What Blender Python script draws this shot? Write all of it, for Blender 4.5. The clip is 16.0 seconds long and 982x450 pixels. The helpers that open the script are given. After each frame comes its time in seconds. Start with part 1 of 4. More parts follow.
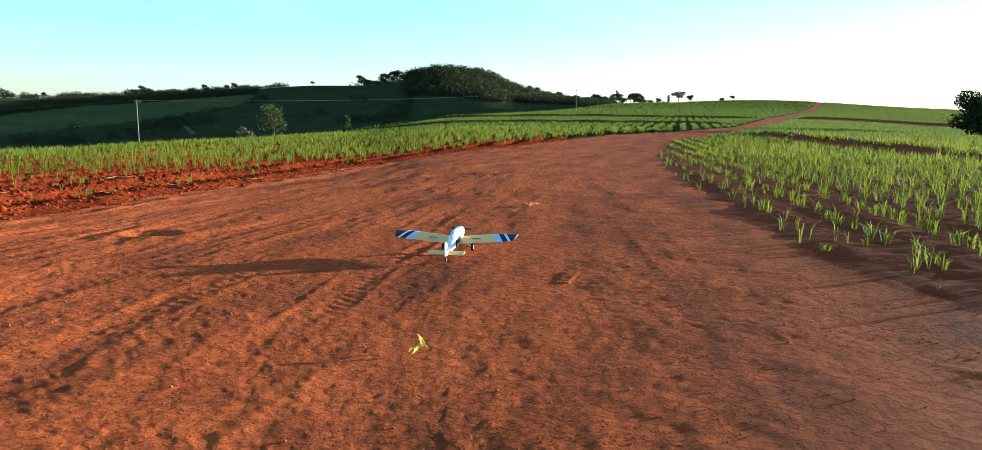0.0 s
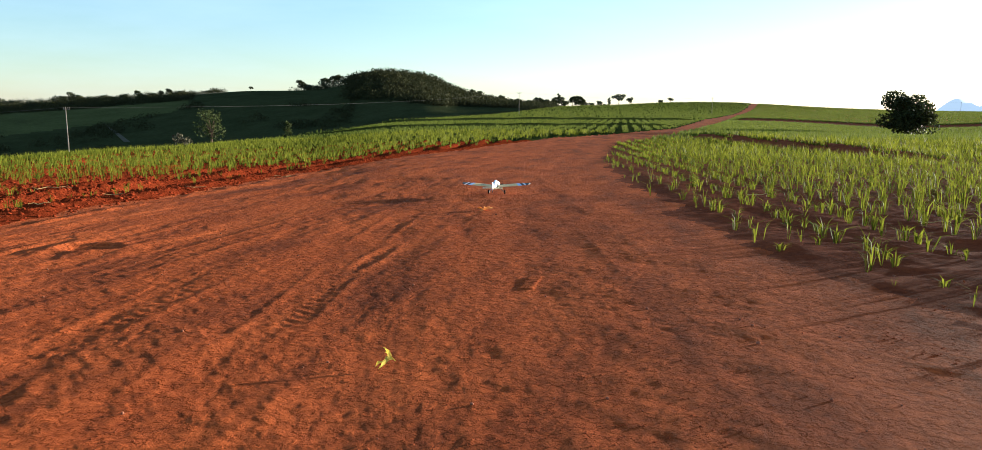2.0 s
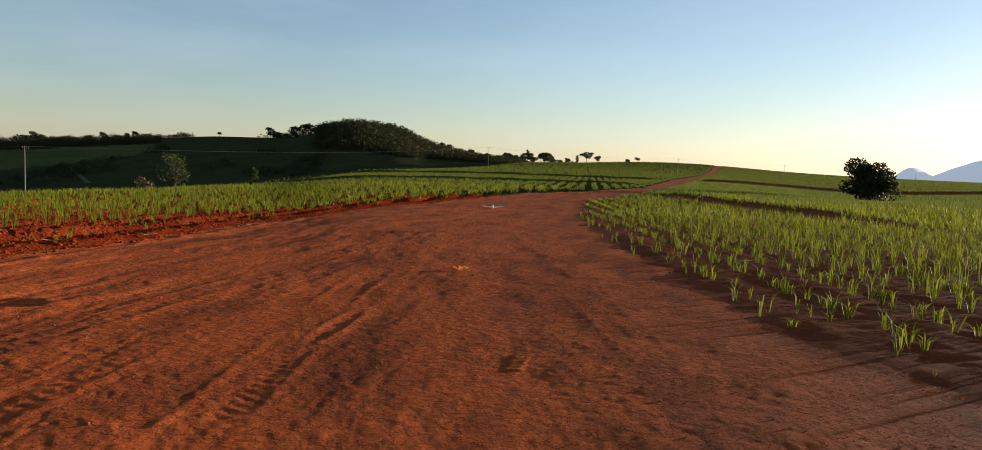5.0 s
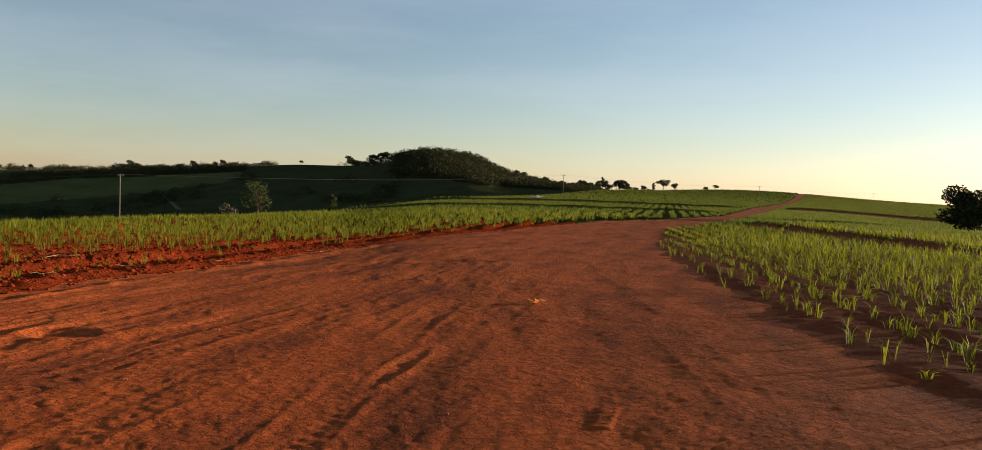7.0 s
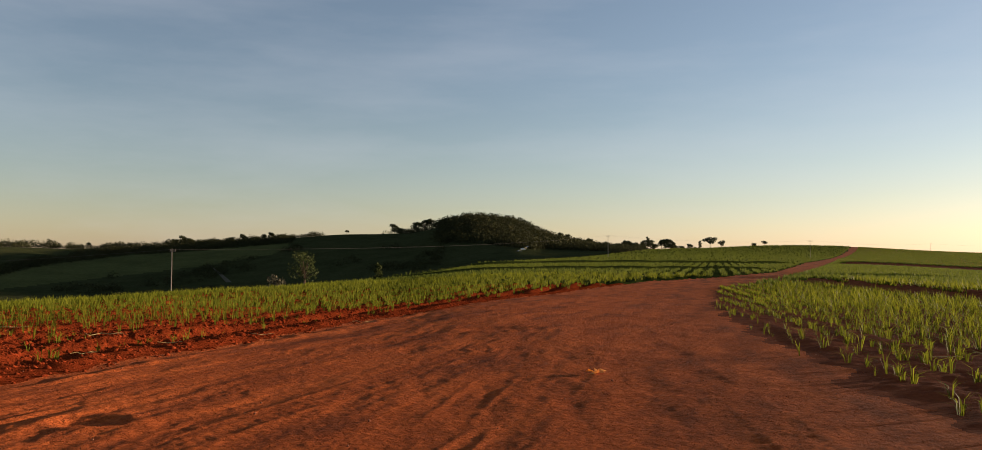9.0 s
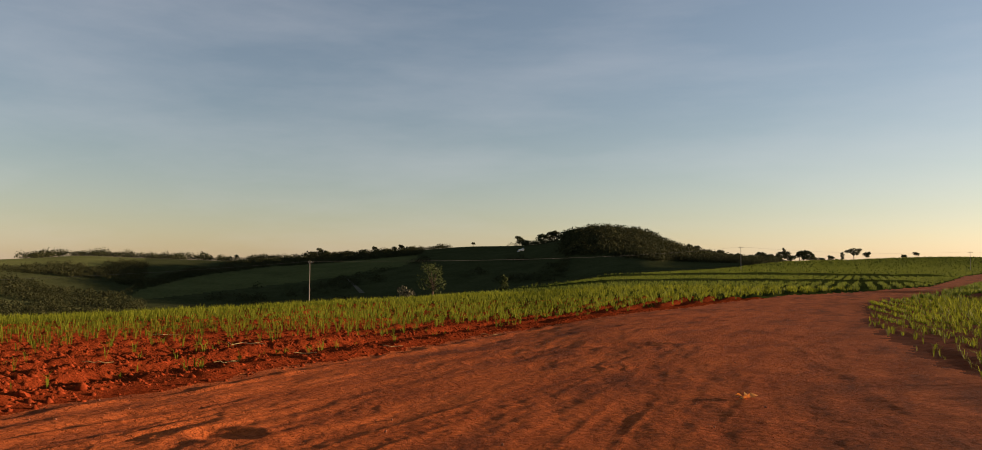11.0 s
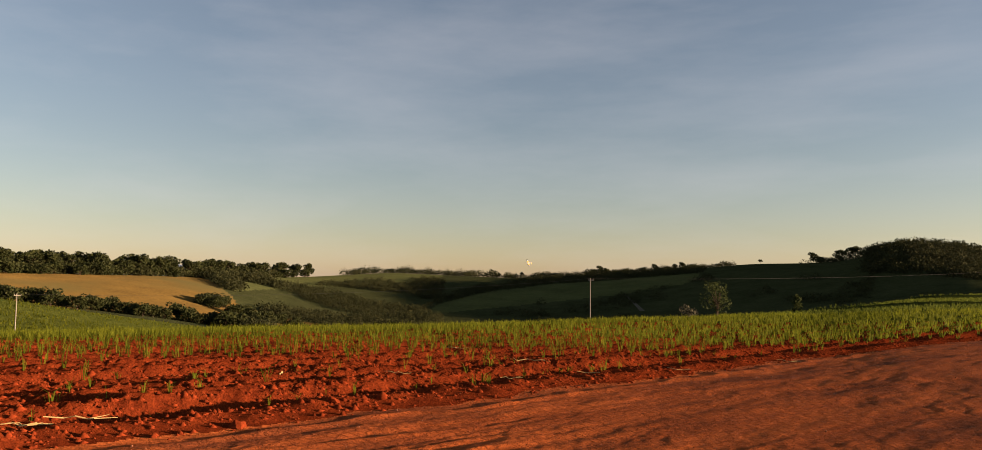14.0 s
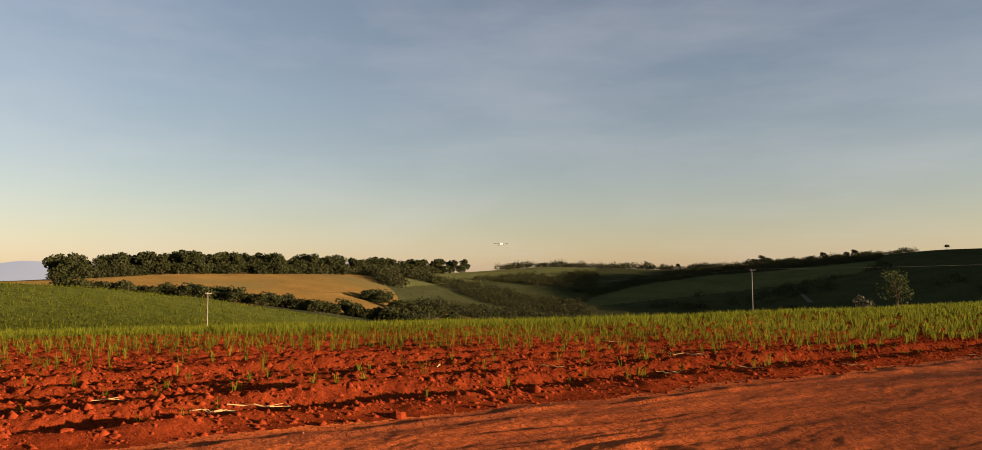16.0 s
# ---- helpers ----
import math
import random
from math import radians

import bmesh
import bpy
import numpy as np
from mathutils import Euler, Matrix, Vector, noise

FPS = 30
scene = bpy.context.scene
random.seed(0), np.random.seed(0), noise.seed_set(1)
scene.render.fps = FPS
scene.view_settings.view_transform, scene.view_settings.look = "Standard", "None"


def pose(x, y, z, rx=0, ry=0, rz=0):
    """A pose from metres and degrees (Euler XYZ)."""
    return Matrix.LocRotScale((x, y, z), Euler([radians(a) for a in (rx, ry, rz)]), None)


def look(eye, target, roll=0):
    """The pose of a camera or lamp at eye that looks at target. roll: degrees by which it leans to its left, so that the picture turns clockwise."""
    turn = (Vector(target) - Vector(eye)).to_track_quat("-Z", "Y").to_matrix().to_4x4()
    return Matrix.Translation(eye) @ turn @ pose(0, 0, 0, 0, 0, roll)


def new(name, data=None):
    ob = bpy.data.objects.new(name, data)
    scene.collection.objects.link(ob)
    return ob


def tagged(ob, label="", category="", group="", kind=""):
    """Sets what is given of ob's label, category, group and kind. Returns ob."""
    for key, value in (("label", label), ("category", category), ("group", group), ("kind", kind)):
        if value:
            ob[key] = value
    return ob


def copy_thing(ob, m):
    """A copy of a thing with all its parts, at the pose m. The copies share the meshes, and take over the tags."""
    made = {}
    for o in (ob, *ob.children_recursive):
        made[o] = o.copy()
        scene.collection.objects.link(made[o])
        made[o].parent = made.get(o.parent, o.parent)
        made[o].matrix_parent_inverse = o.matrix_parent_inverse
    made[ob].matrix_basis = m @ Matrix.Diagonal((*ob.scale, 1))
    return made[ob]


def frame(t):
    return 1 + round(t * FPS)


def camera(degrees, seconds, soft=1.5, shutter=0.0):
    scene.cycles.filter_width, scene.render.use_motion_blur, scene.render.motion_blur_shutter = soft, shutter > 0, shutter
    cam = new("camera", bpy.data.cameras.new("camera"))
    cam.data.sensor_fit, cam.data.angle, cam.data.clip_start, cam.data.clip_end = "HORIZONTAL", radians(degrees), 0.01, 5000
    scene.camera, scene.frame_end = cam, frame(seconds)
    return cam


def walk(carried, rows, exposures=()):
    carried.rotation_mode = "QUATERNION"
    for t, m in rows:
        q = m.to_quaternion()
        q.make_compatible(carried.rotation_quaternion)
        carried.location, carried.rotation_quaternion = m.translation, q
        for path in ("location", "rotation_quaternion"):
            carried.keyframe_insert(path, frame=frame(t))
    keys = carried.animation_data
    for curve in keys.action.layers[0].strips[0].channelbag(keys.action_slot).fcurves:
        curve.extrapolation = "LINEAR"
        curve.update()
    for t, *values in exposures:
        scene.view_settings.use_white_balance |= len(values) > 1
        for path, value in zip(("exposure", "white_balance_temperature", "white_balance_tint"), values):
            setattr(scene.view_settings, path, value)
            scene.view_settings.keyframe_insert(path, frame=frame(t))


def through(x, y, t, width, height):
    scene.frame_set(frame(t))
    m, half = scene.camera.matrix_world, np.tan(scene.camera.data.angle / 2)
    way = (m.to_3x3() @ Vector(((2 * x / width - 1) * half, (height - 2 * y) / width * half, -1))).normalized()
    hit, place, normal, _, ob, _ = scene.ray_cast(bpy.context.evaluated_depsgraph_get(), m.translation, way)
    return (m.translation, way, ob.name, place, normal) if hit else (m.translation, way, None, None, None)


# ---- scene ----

# ---------------------------------------------------------------- camera
cam = camera(65.73, 16.0, soft=0.8)
# seconds, x, y, z, turn to the left, tilt up, roll
PATH = (
    (0, 0.005, -0.031, 1.650, 0.00, -8.77, 0.52),
    (0.5, -0.051, -0.014, 1.655, -2.51, -6.51, 1.02),
    (1, -0.070, -0.029, 1.658, -4.13, -6.47, 0.89),
    (1.5, -0.127, 0.020, 1.642, -5.19, -7.52, 0.89),
    (2, -0.145, 0.138, 1.644, -4.19, -8.47, 0.01),
    (2.5, -0.123, 0.242, 1.642, -5.57, -6.69, -0.36),
    (3, -0.157, 0.398, 1.640, -5.68, -6.11, 0.83),
    (5.5, -0.237, 1.341, 1.607, -6.63, -4.20, 1.98),
    (6, -0.253, 1.533, 1.583, -4.92, -4.21, 1.89),
    (6.5, -0.201, 1.785, 1.573, -2.63, -2.86, 0.21),
    (7, -0.198, 1.962, 1.590, -1.01, -2.53, 1.97),
    (7.5, -0.208, 2.158, 1.569, -1.63, -0.85, 2.97),
    (8, -0.314, 2.358, 1.612, -2.89, 0.64, 2.28),
    (8.5, -0.278, 2.440, 1.585, 0.22, 1.09, 0.98),
    (9, -0.296, 2.631, 1.582, 2.39, 2.23, 0.13),
    (11.5, -0.483, 3.195, 1.596, 15.38, 3.08, -0.05),
    (12, -0.517, 3.314, 1.596, 19.05, 2.64, -0.53),
    (12.5, -0.637, 3.429, 1.594, 21.45, 4.07, 0.34),
    (13, -0.764, 3.520, 1.583, 25.67, 3.58, 1.11),
    (13.5, -0.735, 3.557, 1.599, 29.79, 4.30, 0.64),
    (14, -0.728, 3.627, 1.595, 32.63, 4.27, 0.62),
    (14.5, -0.721, 3.681, 1.576, 36.08, 3.83, 0.37),
    (15, -0.728, 3.692, 1.577, 38.25, 3.20, 0.30),
    (15.5, -0.728, 3.706, 1.584, 40.01, 3.35, -0.00),
    (16, -0.730, 3.708, 1.588, 44.06, 3.77, -0.35),
)


def held(x, y, z, turn, tilt, roll):
    t, p = radians(turn), radians(tilt)
    ahead = Vector((-math.sin(t) * math.cos(p), math.cos(t) * math.cos(p), math.sin(p)))
    return look((x, y, z), Vector((x, y, z)) + ahead, roll)


walk(cam, [(row[0], held(*row[1:])) for row in PATH],
     exposures=((0.0, 2.75, 4100, -11), (0.5, 2.52, 4150, -9), (1.0, 2.3, 4350, -6), (1.5, 2.27, 4450, -3), (2.0, 2.52, 4600, -2), (2.5, 2.47, 4550, -3), (3.0, 2.31, 4550, -2), (5.5, 1.78, 5300, 6), (7.0, 1.8, 5500, 7), (8.0, 1.67, 5600, 8), (9.0, 1.65, 5710, 10), (11.5, 1.65, 6010, 12), (12.0, 1.65, 6060, 13), (14.0, 1.7, 6110, 14), (16.0, 1.73, 6160, 15)))

# ---------------------------------------------------------------- light
SUN_TURN, SUN_UP = radians(66), radians(5.3)
world = bpy.data.worlds.new("evening_sky")
scene.world = world
world.use_nodes = True
wt = world.node_tree
sky = wt.nodes.new("ShaderNodeTexSky")
sky.sky_type = "NISHITA"
sky.sun_disc = False
sky.sun_elevation, sky.sun_rotation = SUN_UP, SUN_TURN
sky.air_density, sky.dust_density, sky.ozone_density = 1.0, 0.35, 1.2
wt.nodes["Background"].inputs["Strength"].default_value = 0.053
# thin streaks of high cloud over the clear sky
coord, mapping, wisps, fade = (wt.nodes.new(n) for n in ("ShaderNodeTexCoord", "ShaderNodeMapping", "ShaderNodeTexNoise", "ShaderNodeMapRange"))
mapping.inputs["Scale"].default_value = (1.6, 2.6, 9.0)
mapping.inputs["Rotation"].default_value = (0.12, 0.1, 0.5)
wisps.inputs["Scale"].default_value, wisps.inputs["Detail"].default_value, wisps.inputs["Roughness"].default_value = 1.5, 9, 0.58
fade.inputs["From Min"].default_value, fade.inputs["From Max"].default_value = 0.42, 0.8
fade.inputs["To Max"].default_value = 0.19
veil = wt.nodes.new("ShaderNodeMix")
veil.data_type = "RGBA"
veil.inputs["B"].default_value = (4.8, 4.4, 4.1, 1)
wt.links.new(coord.outputs["Generated"], mapping.inputs["Vector"])
wt.links.new(mapping.outputs["Vector"], wisps.inputs["Vector"])
wt.links.new(wisps.outputs["Fac"], fade.inputs["Value"])
wt.links.new(fade.outputs["Result"], veil.inputs["Factor"])
pale = wt.nodes.new("ShaderNodeHueSaturation")
pale.inputs["Hue"].default_value, pale.inputs["Saturation"].default_value = 0.5, 0.78
wt.links.new(sky.outputs["Color"], pale.inputs["Color"])
haze = wt.nodes.new("ShaderNodeMix")
haze.data_type, haze.blend_type = "RGBA", "MULTIPLY"
haze.inputs["Factor"].default_value = 1.0
haze.inputs["B"].default_value = (1.045, 0.99, 1.03, 1)
wt.links.new(pale.outputs["Color"], haze.inputs["A"])
wt.links.new(haze.outputs["Result"], veil.inputs["A"])
wt.links.new(veil.outputs["Result"], wt.nodes["Background"].inputs["Color"])

sun_data = bpy.data.lights.new("sun", "SUN")
sun_data.energy, sun_data.angle, sun_data.color = 5.0, radians(0.9), (1.0, 0.70, 0.44)
sun = new("sun", sun_data)
sun.matrix_world = look((300 * math.sin(SUN_TURN) * math.cos(SUN_UP), 300 * math.cos(SUN_TURN) * math.cos(SUN_UP), 300 * math.sin(SUN_UP)), (0, 0, 0))

# ---------------------------------------------------------------- materials
def material(name, base, dark, scale, rough=0.9, bump=0.3, fine=8.0, distance=0.02, detail=8.0, mix3=None, stretch=None, shine=0.0, patchy=0.0, plates=0.0):
    """Two scales of colour and a fine relief; mix3: a third colour in broad patches."""
    m = bpy.data.materials.new(name)
    m.use_nodes = True
    n, l = m.node_tree.nodes, m.node_tree.links
    p = n["Principled BSDF"]
    p.inputs["Roughness"].default_value = rough
    p.inputs["Specular IOR Level"].default_value = shine
    p.inputs["Diffuse Roughness"].default_value = rough
    geo = n.new("ShaderNodeNewGeometry")
    place = geo.outputs["Position"]
    if stretch:
        # the pattern runs along the wheel tracks
        run = n.new("ShaderNodeMapping")
        aim = n.new("ShaderNodeMapping")
        aim.inputs["Rotation"].default_value = (0, 0, stretch[0])
        run.inputs["Scale"].default_value = (1, stretch[1], 1)
        l.new(place, aim.inputs["Vector"])
        l.new(aim.outputs["Vector"], run.inputs["Vector"])
        place = run.outputs["Vector"]
    big, small = n.new("ShaderNodeTexNoise"), n.new("ShaderNodeTexNoise")
    for node, k in ((big, scale), (small, scale * fine)):
        node.inputs["Scale"].default_value = k
        node.inputs["Detail"].default_value = detail
        node.inputs["Roughness"].default_value = 0.65
        l.new(place if node == big else geo.outputs["Position"], node.inputs["Vector"])
    ramp = n.new("ShaderNodeValToRGB")
    ramp.color_ramp.elements[0].position, ramp.color_ramp.elements[1].position = 0.37, 0.63
    ramp.color_ramp.elements[0].color, ramp.color_ramp.elements[1].color = (*dark, 1), (*base, 1)
    both = n.new("ShaderNodeMath")
    both.operation = "MULTIPLY_ADD"
    both.inputs[1].default_value = 0.5
    half = n.new("ShaderNodeMath")
    half.operation = "MULTIPLY"
    half.inputs[1].default_value = 0.5
    l.new(big.outputs["Fac"], half.inputs[0])
    l.new(small.outputs["Fac"], both.inputs[0])
    l.new(half.outputs[0], both.inputs[2])
    l.new(both.outputs[0], ramp.inputs["Fac"])
    colour = ramp.outputs["Color"]
    if mix3:
        patch = n.new("ShaderNodeTexNoise")
        patch.inputs["Scale"].default_value = patchy or scale * 0.23
        patch.inputs["Detail"].default_value = 10 if patchy else 5
        patch.inputs["Roughness"].default_value = 0.7 if patchy else 0.5
        l.new(place, patch.inputs["Vector"])
        sharp = n.new("ShaderNodeMapRange")
        sharp.inputs["From Min"].default_value, sharp.inputs["From Max"].default_value = (0.47, 0.66) if patchy else (0.5, 0.68)
        l.new(patch.outputs["Fac"], sharp.inputs["Value"])
        mix = n.new("ShaderNodeMix")
        mix.data_type = "RGBA"
        l.new(sharp.outputs["Result"], mix.inputs["Factor"])
        l.new(colour, mix.inputs["A"])
        mix.inputs["B"].default_value = (*mix3, 1)
        colour = mix.outputs["Result"]
    l.new(colour, p.inputs["Base Color"])
    if bump:
        bp = n.new("ShaderNodeBump")
        bp.inputs["Strength"].default_value, bp.inputs["Distance"].default_value = bump, distance
        grit, sum_up = n.new("ShaderNodeTexNoise"), n.new("ShaderNodeMath")
        grit.inputs["Scale"].default_value, grit.inputs["Detail"].default_value, grit.inputs["Roughness"].default_value = scale * fine * 4.5, 6, 0.7
        l.new(geo.outputs["Position"], grit.inputs["Vector"])
        sum_up.operation = "MULTIPLY_ADD"
        sum_up.inputs[1].default_value = 0.4
        l.new(grit.outputs["Fac"], sum_up.inputs[0])
        l.new(small.outputs["Fac"], sum_up.inputs[2])
        broad = n.new("ShaderNodeMath")
        broad.operation = "MULTIPLY_ADD"
        broad.inputs[1].default_value = 2.0
        l.new(big.outputs["Fac"], broad.inputs[0])
        l.new(sum_up.outputs[0], broad.inputs[2])
        relief_out = broad.outputs[0]
        if plates:
            # broken flakes of crust: noise cut off sharply at two sizes
            broad.inputs[1].default_value = 1.3
            for size, gain in ((plates, 0.6),):
                flake, cut, lay = n.new("ShaderNodeTexNoise"), n.new("ShaderNodeMapRange"), n.new("ShaderNodeMath")
                flake.inputs["Scale"].default_value, flake.inputs["Detail"].default_value, flake.inputs["Roughness"].default_value = size, 7, 0.62
                cut.inputs["From Min"].default_value, cut.inputs["From Max"].default_value = 0.46, 0.56
                lay.operation = "MULTIPLY_ADD"
                lay.inputs[1].default_value = gain
                l.new(geo.outputs["Position"], flake.inputs["Vector"])
                l.new(flake.outputs["Fac"], cut.inputs["Value"])
                l.new(cut.outputs["Result"], lay.inputs[0])
                l.new(relief_out, lay.inputs[2])
                relief_out = lay.outputs[0]
        l.new(relief_out, bp.inputs["Height"])
        l.new(bp.outputs["Normal"], p.inputs["Normal"])
    return m


def leafy(name, base, dark, through, scale=0.6, gloss=0.35):
    """Leaves that let some light through; each blade or clump has its own shade."""
    m = bpy.data.materials.new(name)
    m.use_nodes = True
    n, l = m.node_tree.nodes, m.node_tree.links
    p, out = n["Principled BSDF"], n["Material Output"]
    p.inputs["Roughness"].default_value = gloss
    p.inputs["Specular IOR Level"].default_value = 0.03
    geo, noise_node, ramp = n.new("ShaderNodeNewGeometry"), n.new("ShaderNodeTexNoise"), n.new("ShaderNodeValToRGB")
    noise_node.inputs["Scale"].default_value = scale
    l.new(geo.outputs["Position"], noise_node.inputs["Vector"])
    add = n.new("ShaderNodeMath")
    add.operation = "MULTIPLY_ADD"
    add.inputs[1].default_value = 0.6
    l.new(geo.outputs["Random Per Island"], add.inputs[0])
    sub = n.new("ShaderNodeMath")
    sub.operation = "MULTIPLY"
    sub.inputs[1].default_value = 0.45
    l.new(noise_node.outputs["Fac"], sub.inputs[0])
    l.new(sub.outputs[0], add.inputs[2])
    ramp.color_ramp.elements[0].color, ramp.color_ramp.elements[1].color = (*dark, 1), (*base, 1)
    l.new(add.outputs[0], ramp.inputs["Fac"])
    l.new(ramp.outputs["Color"], p.inputs["Base Color"])
    tr, mix = n.new("ShaderNodeBsdfTranslucent"), n.new("ShaderNodeMixShader")
    l.new(ramp.outputs["Color"], tr.inputs["Color"])
    mix.inputs[0].default_value = through
    l.new(p.outputs[0], mix.inputs[1])
    l.new(tr.outputs[0], mix.inputs[2])
    l.new(mix.outputs[0], out.inputs["Surface"])
    return m


M_ROAD = material("packed_red_earth", (0.53, 0.126, 0.027), (0.25, 0.056, 0.014), 1.4, shine=0.018, bump=1.0, fine=10, distance=0.022, plates=9.0, stretch=(0.27, 0.28), mix3=(0.17, 0.046, 0.016), patchy=0.9)
M_PLOUGH = material("ploughed_red_earth", (0.25, 0.042, 0.0095), (0.10, 0.016, 0.005), 2.2, bump=1.0, fine=7, distance=0.06)
M_RIGHT = material("dark_field_earth", (0.22, 0.060, 0.021), (0.10, 0.028, 0.011), 1.8, shine=0.008, bump=0.6, fine=7, distance=0.04)
M_CANE_FAR = material("far_cane_rows", (0.06, 0.07, 0.014), (0.032, 0.04, 0.009), 0.12, bump=1.0, fine=9, distance=0.5)
M_WILD = material("shaded_scrub", (0.052, 0.057, 0.023), (0.029, 0.034, 0.013), 0.05, bump=1.0, fine=9, distance=1.0)
M_PASTURE = material("short_pasture", (0.078, 0.084, 0.029), (0.044, 0.05, 0.018), 0.03, bump=0.5, fine=14, distance=0.4)
M_STUBBLE = material("dry_stubble", (0.145, 0.09, 0.024), (0.08, 0.052, 0.016), 0.05, bump=0.5, fine=16, distance=0.3, mix3=(0.085, 0.068, 0.024))
M_KNOLL = material("dense_cane", (0.12, 0.135, 0.024), (0.06, 0.075, 0.013), 0.22, bump=1.0, fine=8, distance=0.7)
M_TRACK = material("pale_dry_track", (0.11, 0.10, 0.07), (0.07, 0.065, 0.045), 0.2, bump=0.4, fine=9, distance=0.2)
# leaf for far cane: the shade among its blades is put into the colour
M_LEAF_FAR = leafy("shade_toned_cane_leaf", (0.15, 0.17, 0.02), (0.04, 0.058, 0.008), 0.35, gloss=0.7)
M_LEAF = leafy("cane_leaf", (0.20, 0.205, 0.012), (0.018, 0.032, 0.004), 0.48, gloss=0.6)
M_LEAF_DRY = leafy("dry_young_cane_leaf", (0.205, 0.21, 0.013), (0.028, 0.044, 0.005), 0.45, gloss=0.6)
M_CROWN = leafy("tree_leaf", (0.048, 0.05, 0.016), (0.016, 0.022, 0.007), 0.2, scale=0.3, gloss=0.5)
M_WOOD = leafy("wood_leaf", (0.044, 0.043, 0.016), (0.017, 0.021, 0.008), 0.15, scale=0.02, gloss=0.8)
M_BUSH = leafy("pale_bush_leaf", (0.065, 0.074, 0.022), (0.03, 0.042, 0.013), 0.3, scale=0.4, gloss=0.5)
M_GREY = leafy("dry_twig", (0.10, 0.092, 0.055), (0.055, 0.05, 0.032), 0.15, scale=0.4, gloss=0.8)
M_BARK = material("bark", (0.16, 0.11, 0.07), (0.07, 0.05, 0.035), 3.0, bump=0.8, fine=5, distance=0.05)
M_POLE = material("grey_concrete_pole", (0.34, 0.29, 0.23), (0.24, 0.21, 0.17), 1.0, bump=0.2, fine=10)
M_WIRE = material("aluminium_wire", (0.10, 0.095, 0.09), (0.08, 0.075, 0.07), 1.0, rough=0.5, bump=0)
M_STRAW = material("dry_cane_straw", (0.60, 0.43, 0.18), (0.42, 0.28, 0.11), 9.0, bump=0.4, fine=6, distance=0.004)
M_HUSK = material("orange_dry_husk", (0.85, 0.50, 0.16), (0.65, 0.34, 0.10), 9.0, bump=0.4, fine=6, distance=0.004)
M_CLOD = material("earth_clod", (0.25, 0.042, 0.0105), (0.12, 0.019, 0.006), 6.0, bump=0.6, fine=6, distance=0.01)
M_CRUMB = material("road_crumb", (0.32, 0.085, 0.03), (0.2, 0.05, 0.018), 8.0, bump=0)
M_STONE = material("pale_pebble", (0.36, 0.16, 0.09), (0.24, 0.09, 0.045), 8.0, bump=0.3, fine=5, distance=0.005)
M_LEAF_YELLOW = leafy("yellowed_leaf", (0.80, 0.70, 0.14), (0.6, 0.5, 0.08), 0.25, scale=20)
M_WHITE = material("white_film", (0.82, 0.82, 0.82), (0.74, 0.75, 0.77), 6.0, rough=0.35, shine=0.4, bump=0.05, fine=5, distance=0.002)
M_CREAM = material("cream_film", (0.80, 0.54, 0.15), (0.70, 0.46, 0.12), 6.0, rough=0.35, shine=0.4, bump=0.05, fine=5, distance=0.002)
M_BLACK = material("black_film", (0.02, 0.02, 0.022), (0.012, 0.012, 0.014), 6.0, rough=0.5, shine=0.2, bump=0.05, fine=5, distance=0.002)
M_BLUE = material("pale_blue_film", (0.50, 0.60, 0.74), (0.44, 0.54, 0.68), 6.0, rough=0.35, shine=0.4, bump=0.05, fine=5, distance=0.002)
M_RUBBER = material("black_rubber", (0.025, 0.025, 0.025), (0.015, 0.015, 0.015), 20.0, rough=0.8, bump=0.1, fine=5, distance=0.002)
M_STEEL = material("wire_steel", (0.45, 0.45, 0.45), (0.35, 0.35, 0.35), 20.0, rough=0.4, bump=0)


# ---------------------------------------------------------------- mesh helpers
def part(name, bm, mat, parent=None, label=""):
    me = bpy.data.meshes.new(name)
    bm.to_mesh(me)
    bm.free()
    me.materials.append(mat)
    ob = new(name, me)
    if parent:
        ob.parent = parent
    if label:
        ob["label"] = label
    return ob


def sheet(name, verts, tris, mat, parent=None, smooth=False):
    """A mesh object from arrays of places and of triangles or quads."""
    me = bpy.data.meshes.new(name)
    verts, tris = np.asarray(verts, np.float32), np.asarray(tris, np.int32)
    k = tris.shape[1]
    me.vertices.add(len(verts))
    me.vertices.foreach_set("co", verts.ravel())
    me.loops.add(tris.size)
    me.loops.foreach_set("vertex_index", tris.ravel())
    me.polygons.add(len(tris))
    me.polygons.foreach_set("loop_start", np.arange(0, tris.size, k, dtype=np.int32))
    if smooth:
        me.polygons.foreach_set("use_smooth", np.ones(len(tris), bool))
    me.update(calc_edges=True)
    me.materials.append(mat)
    ob = new(name, me)
    if parent:
        ob.parent = parent
    return ob


def lattice(ix, iy, seed):
    h = (ix.astype(np.int64) * 374761393 + iy.astype(np.int64) * 668265263 + seed * 1274126177) & 0xFFFFFFFF
    h = ((h ^ (h >> 13)) * 1274126177) & 0xFFFFFFFF
    return ((h ^ (h >> 16)) & 0xFFFF) / 65535.0


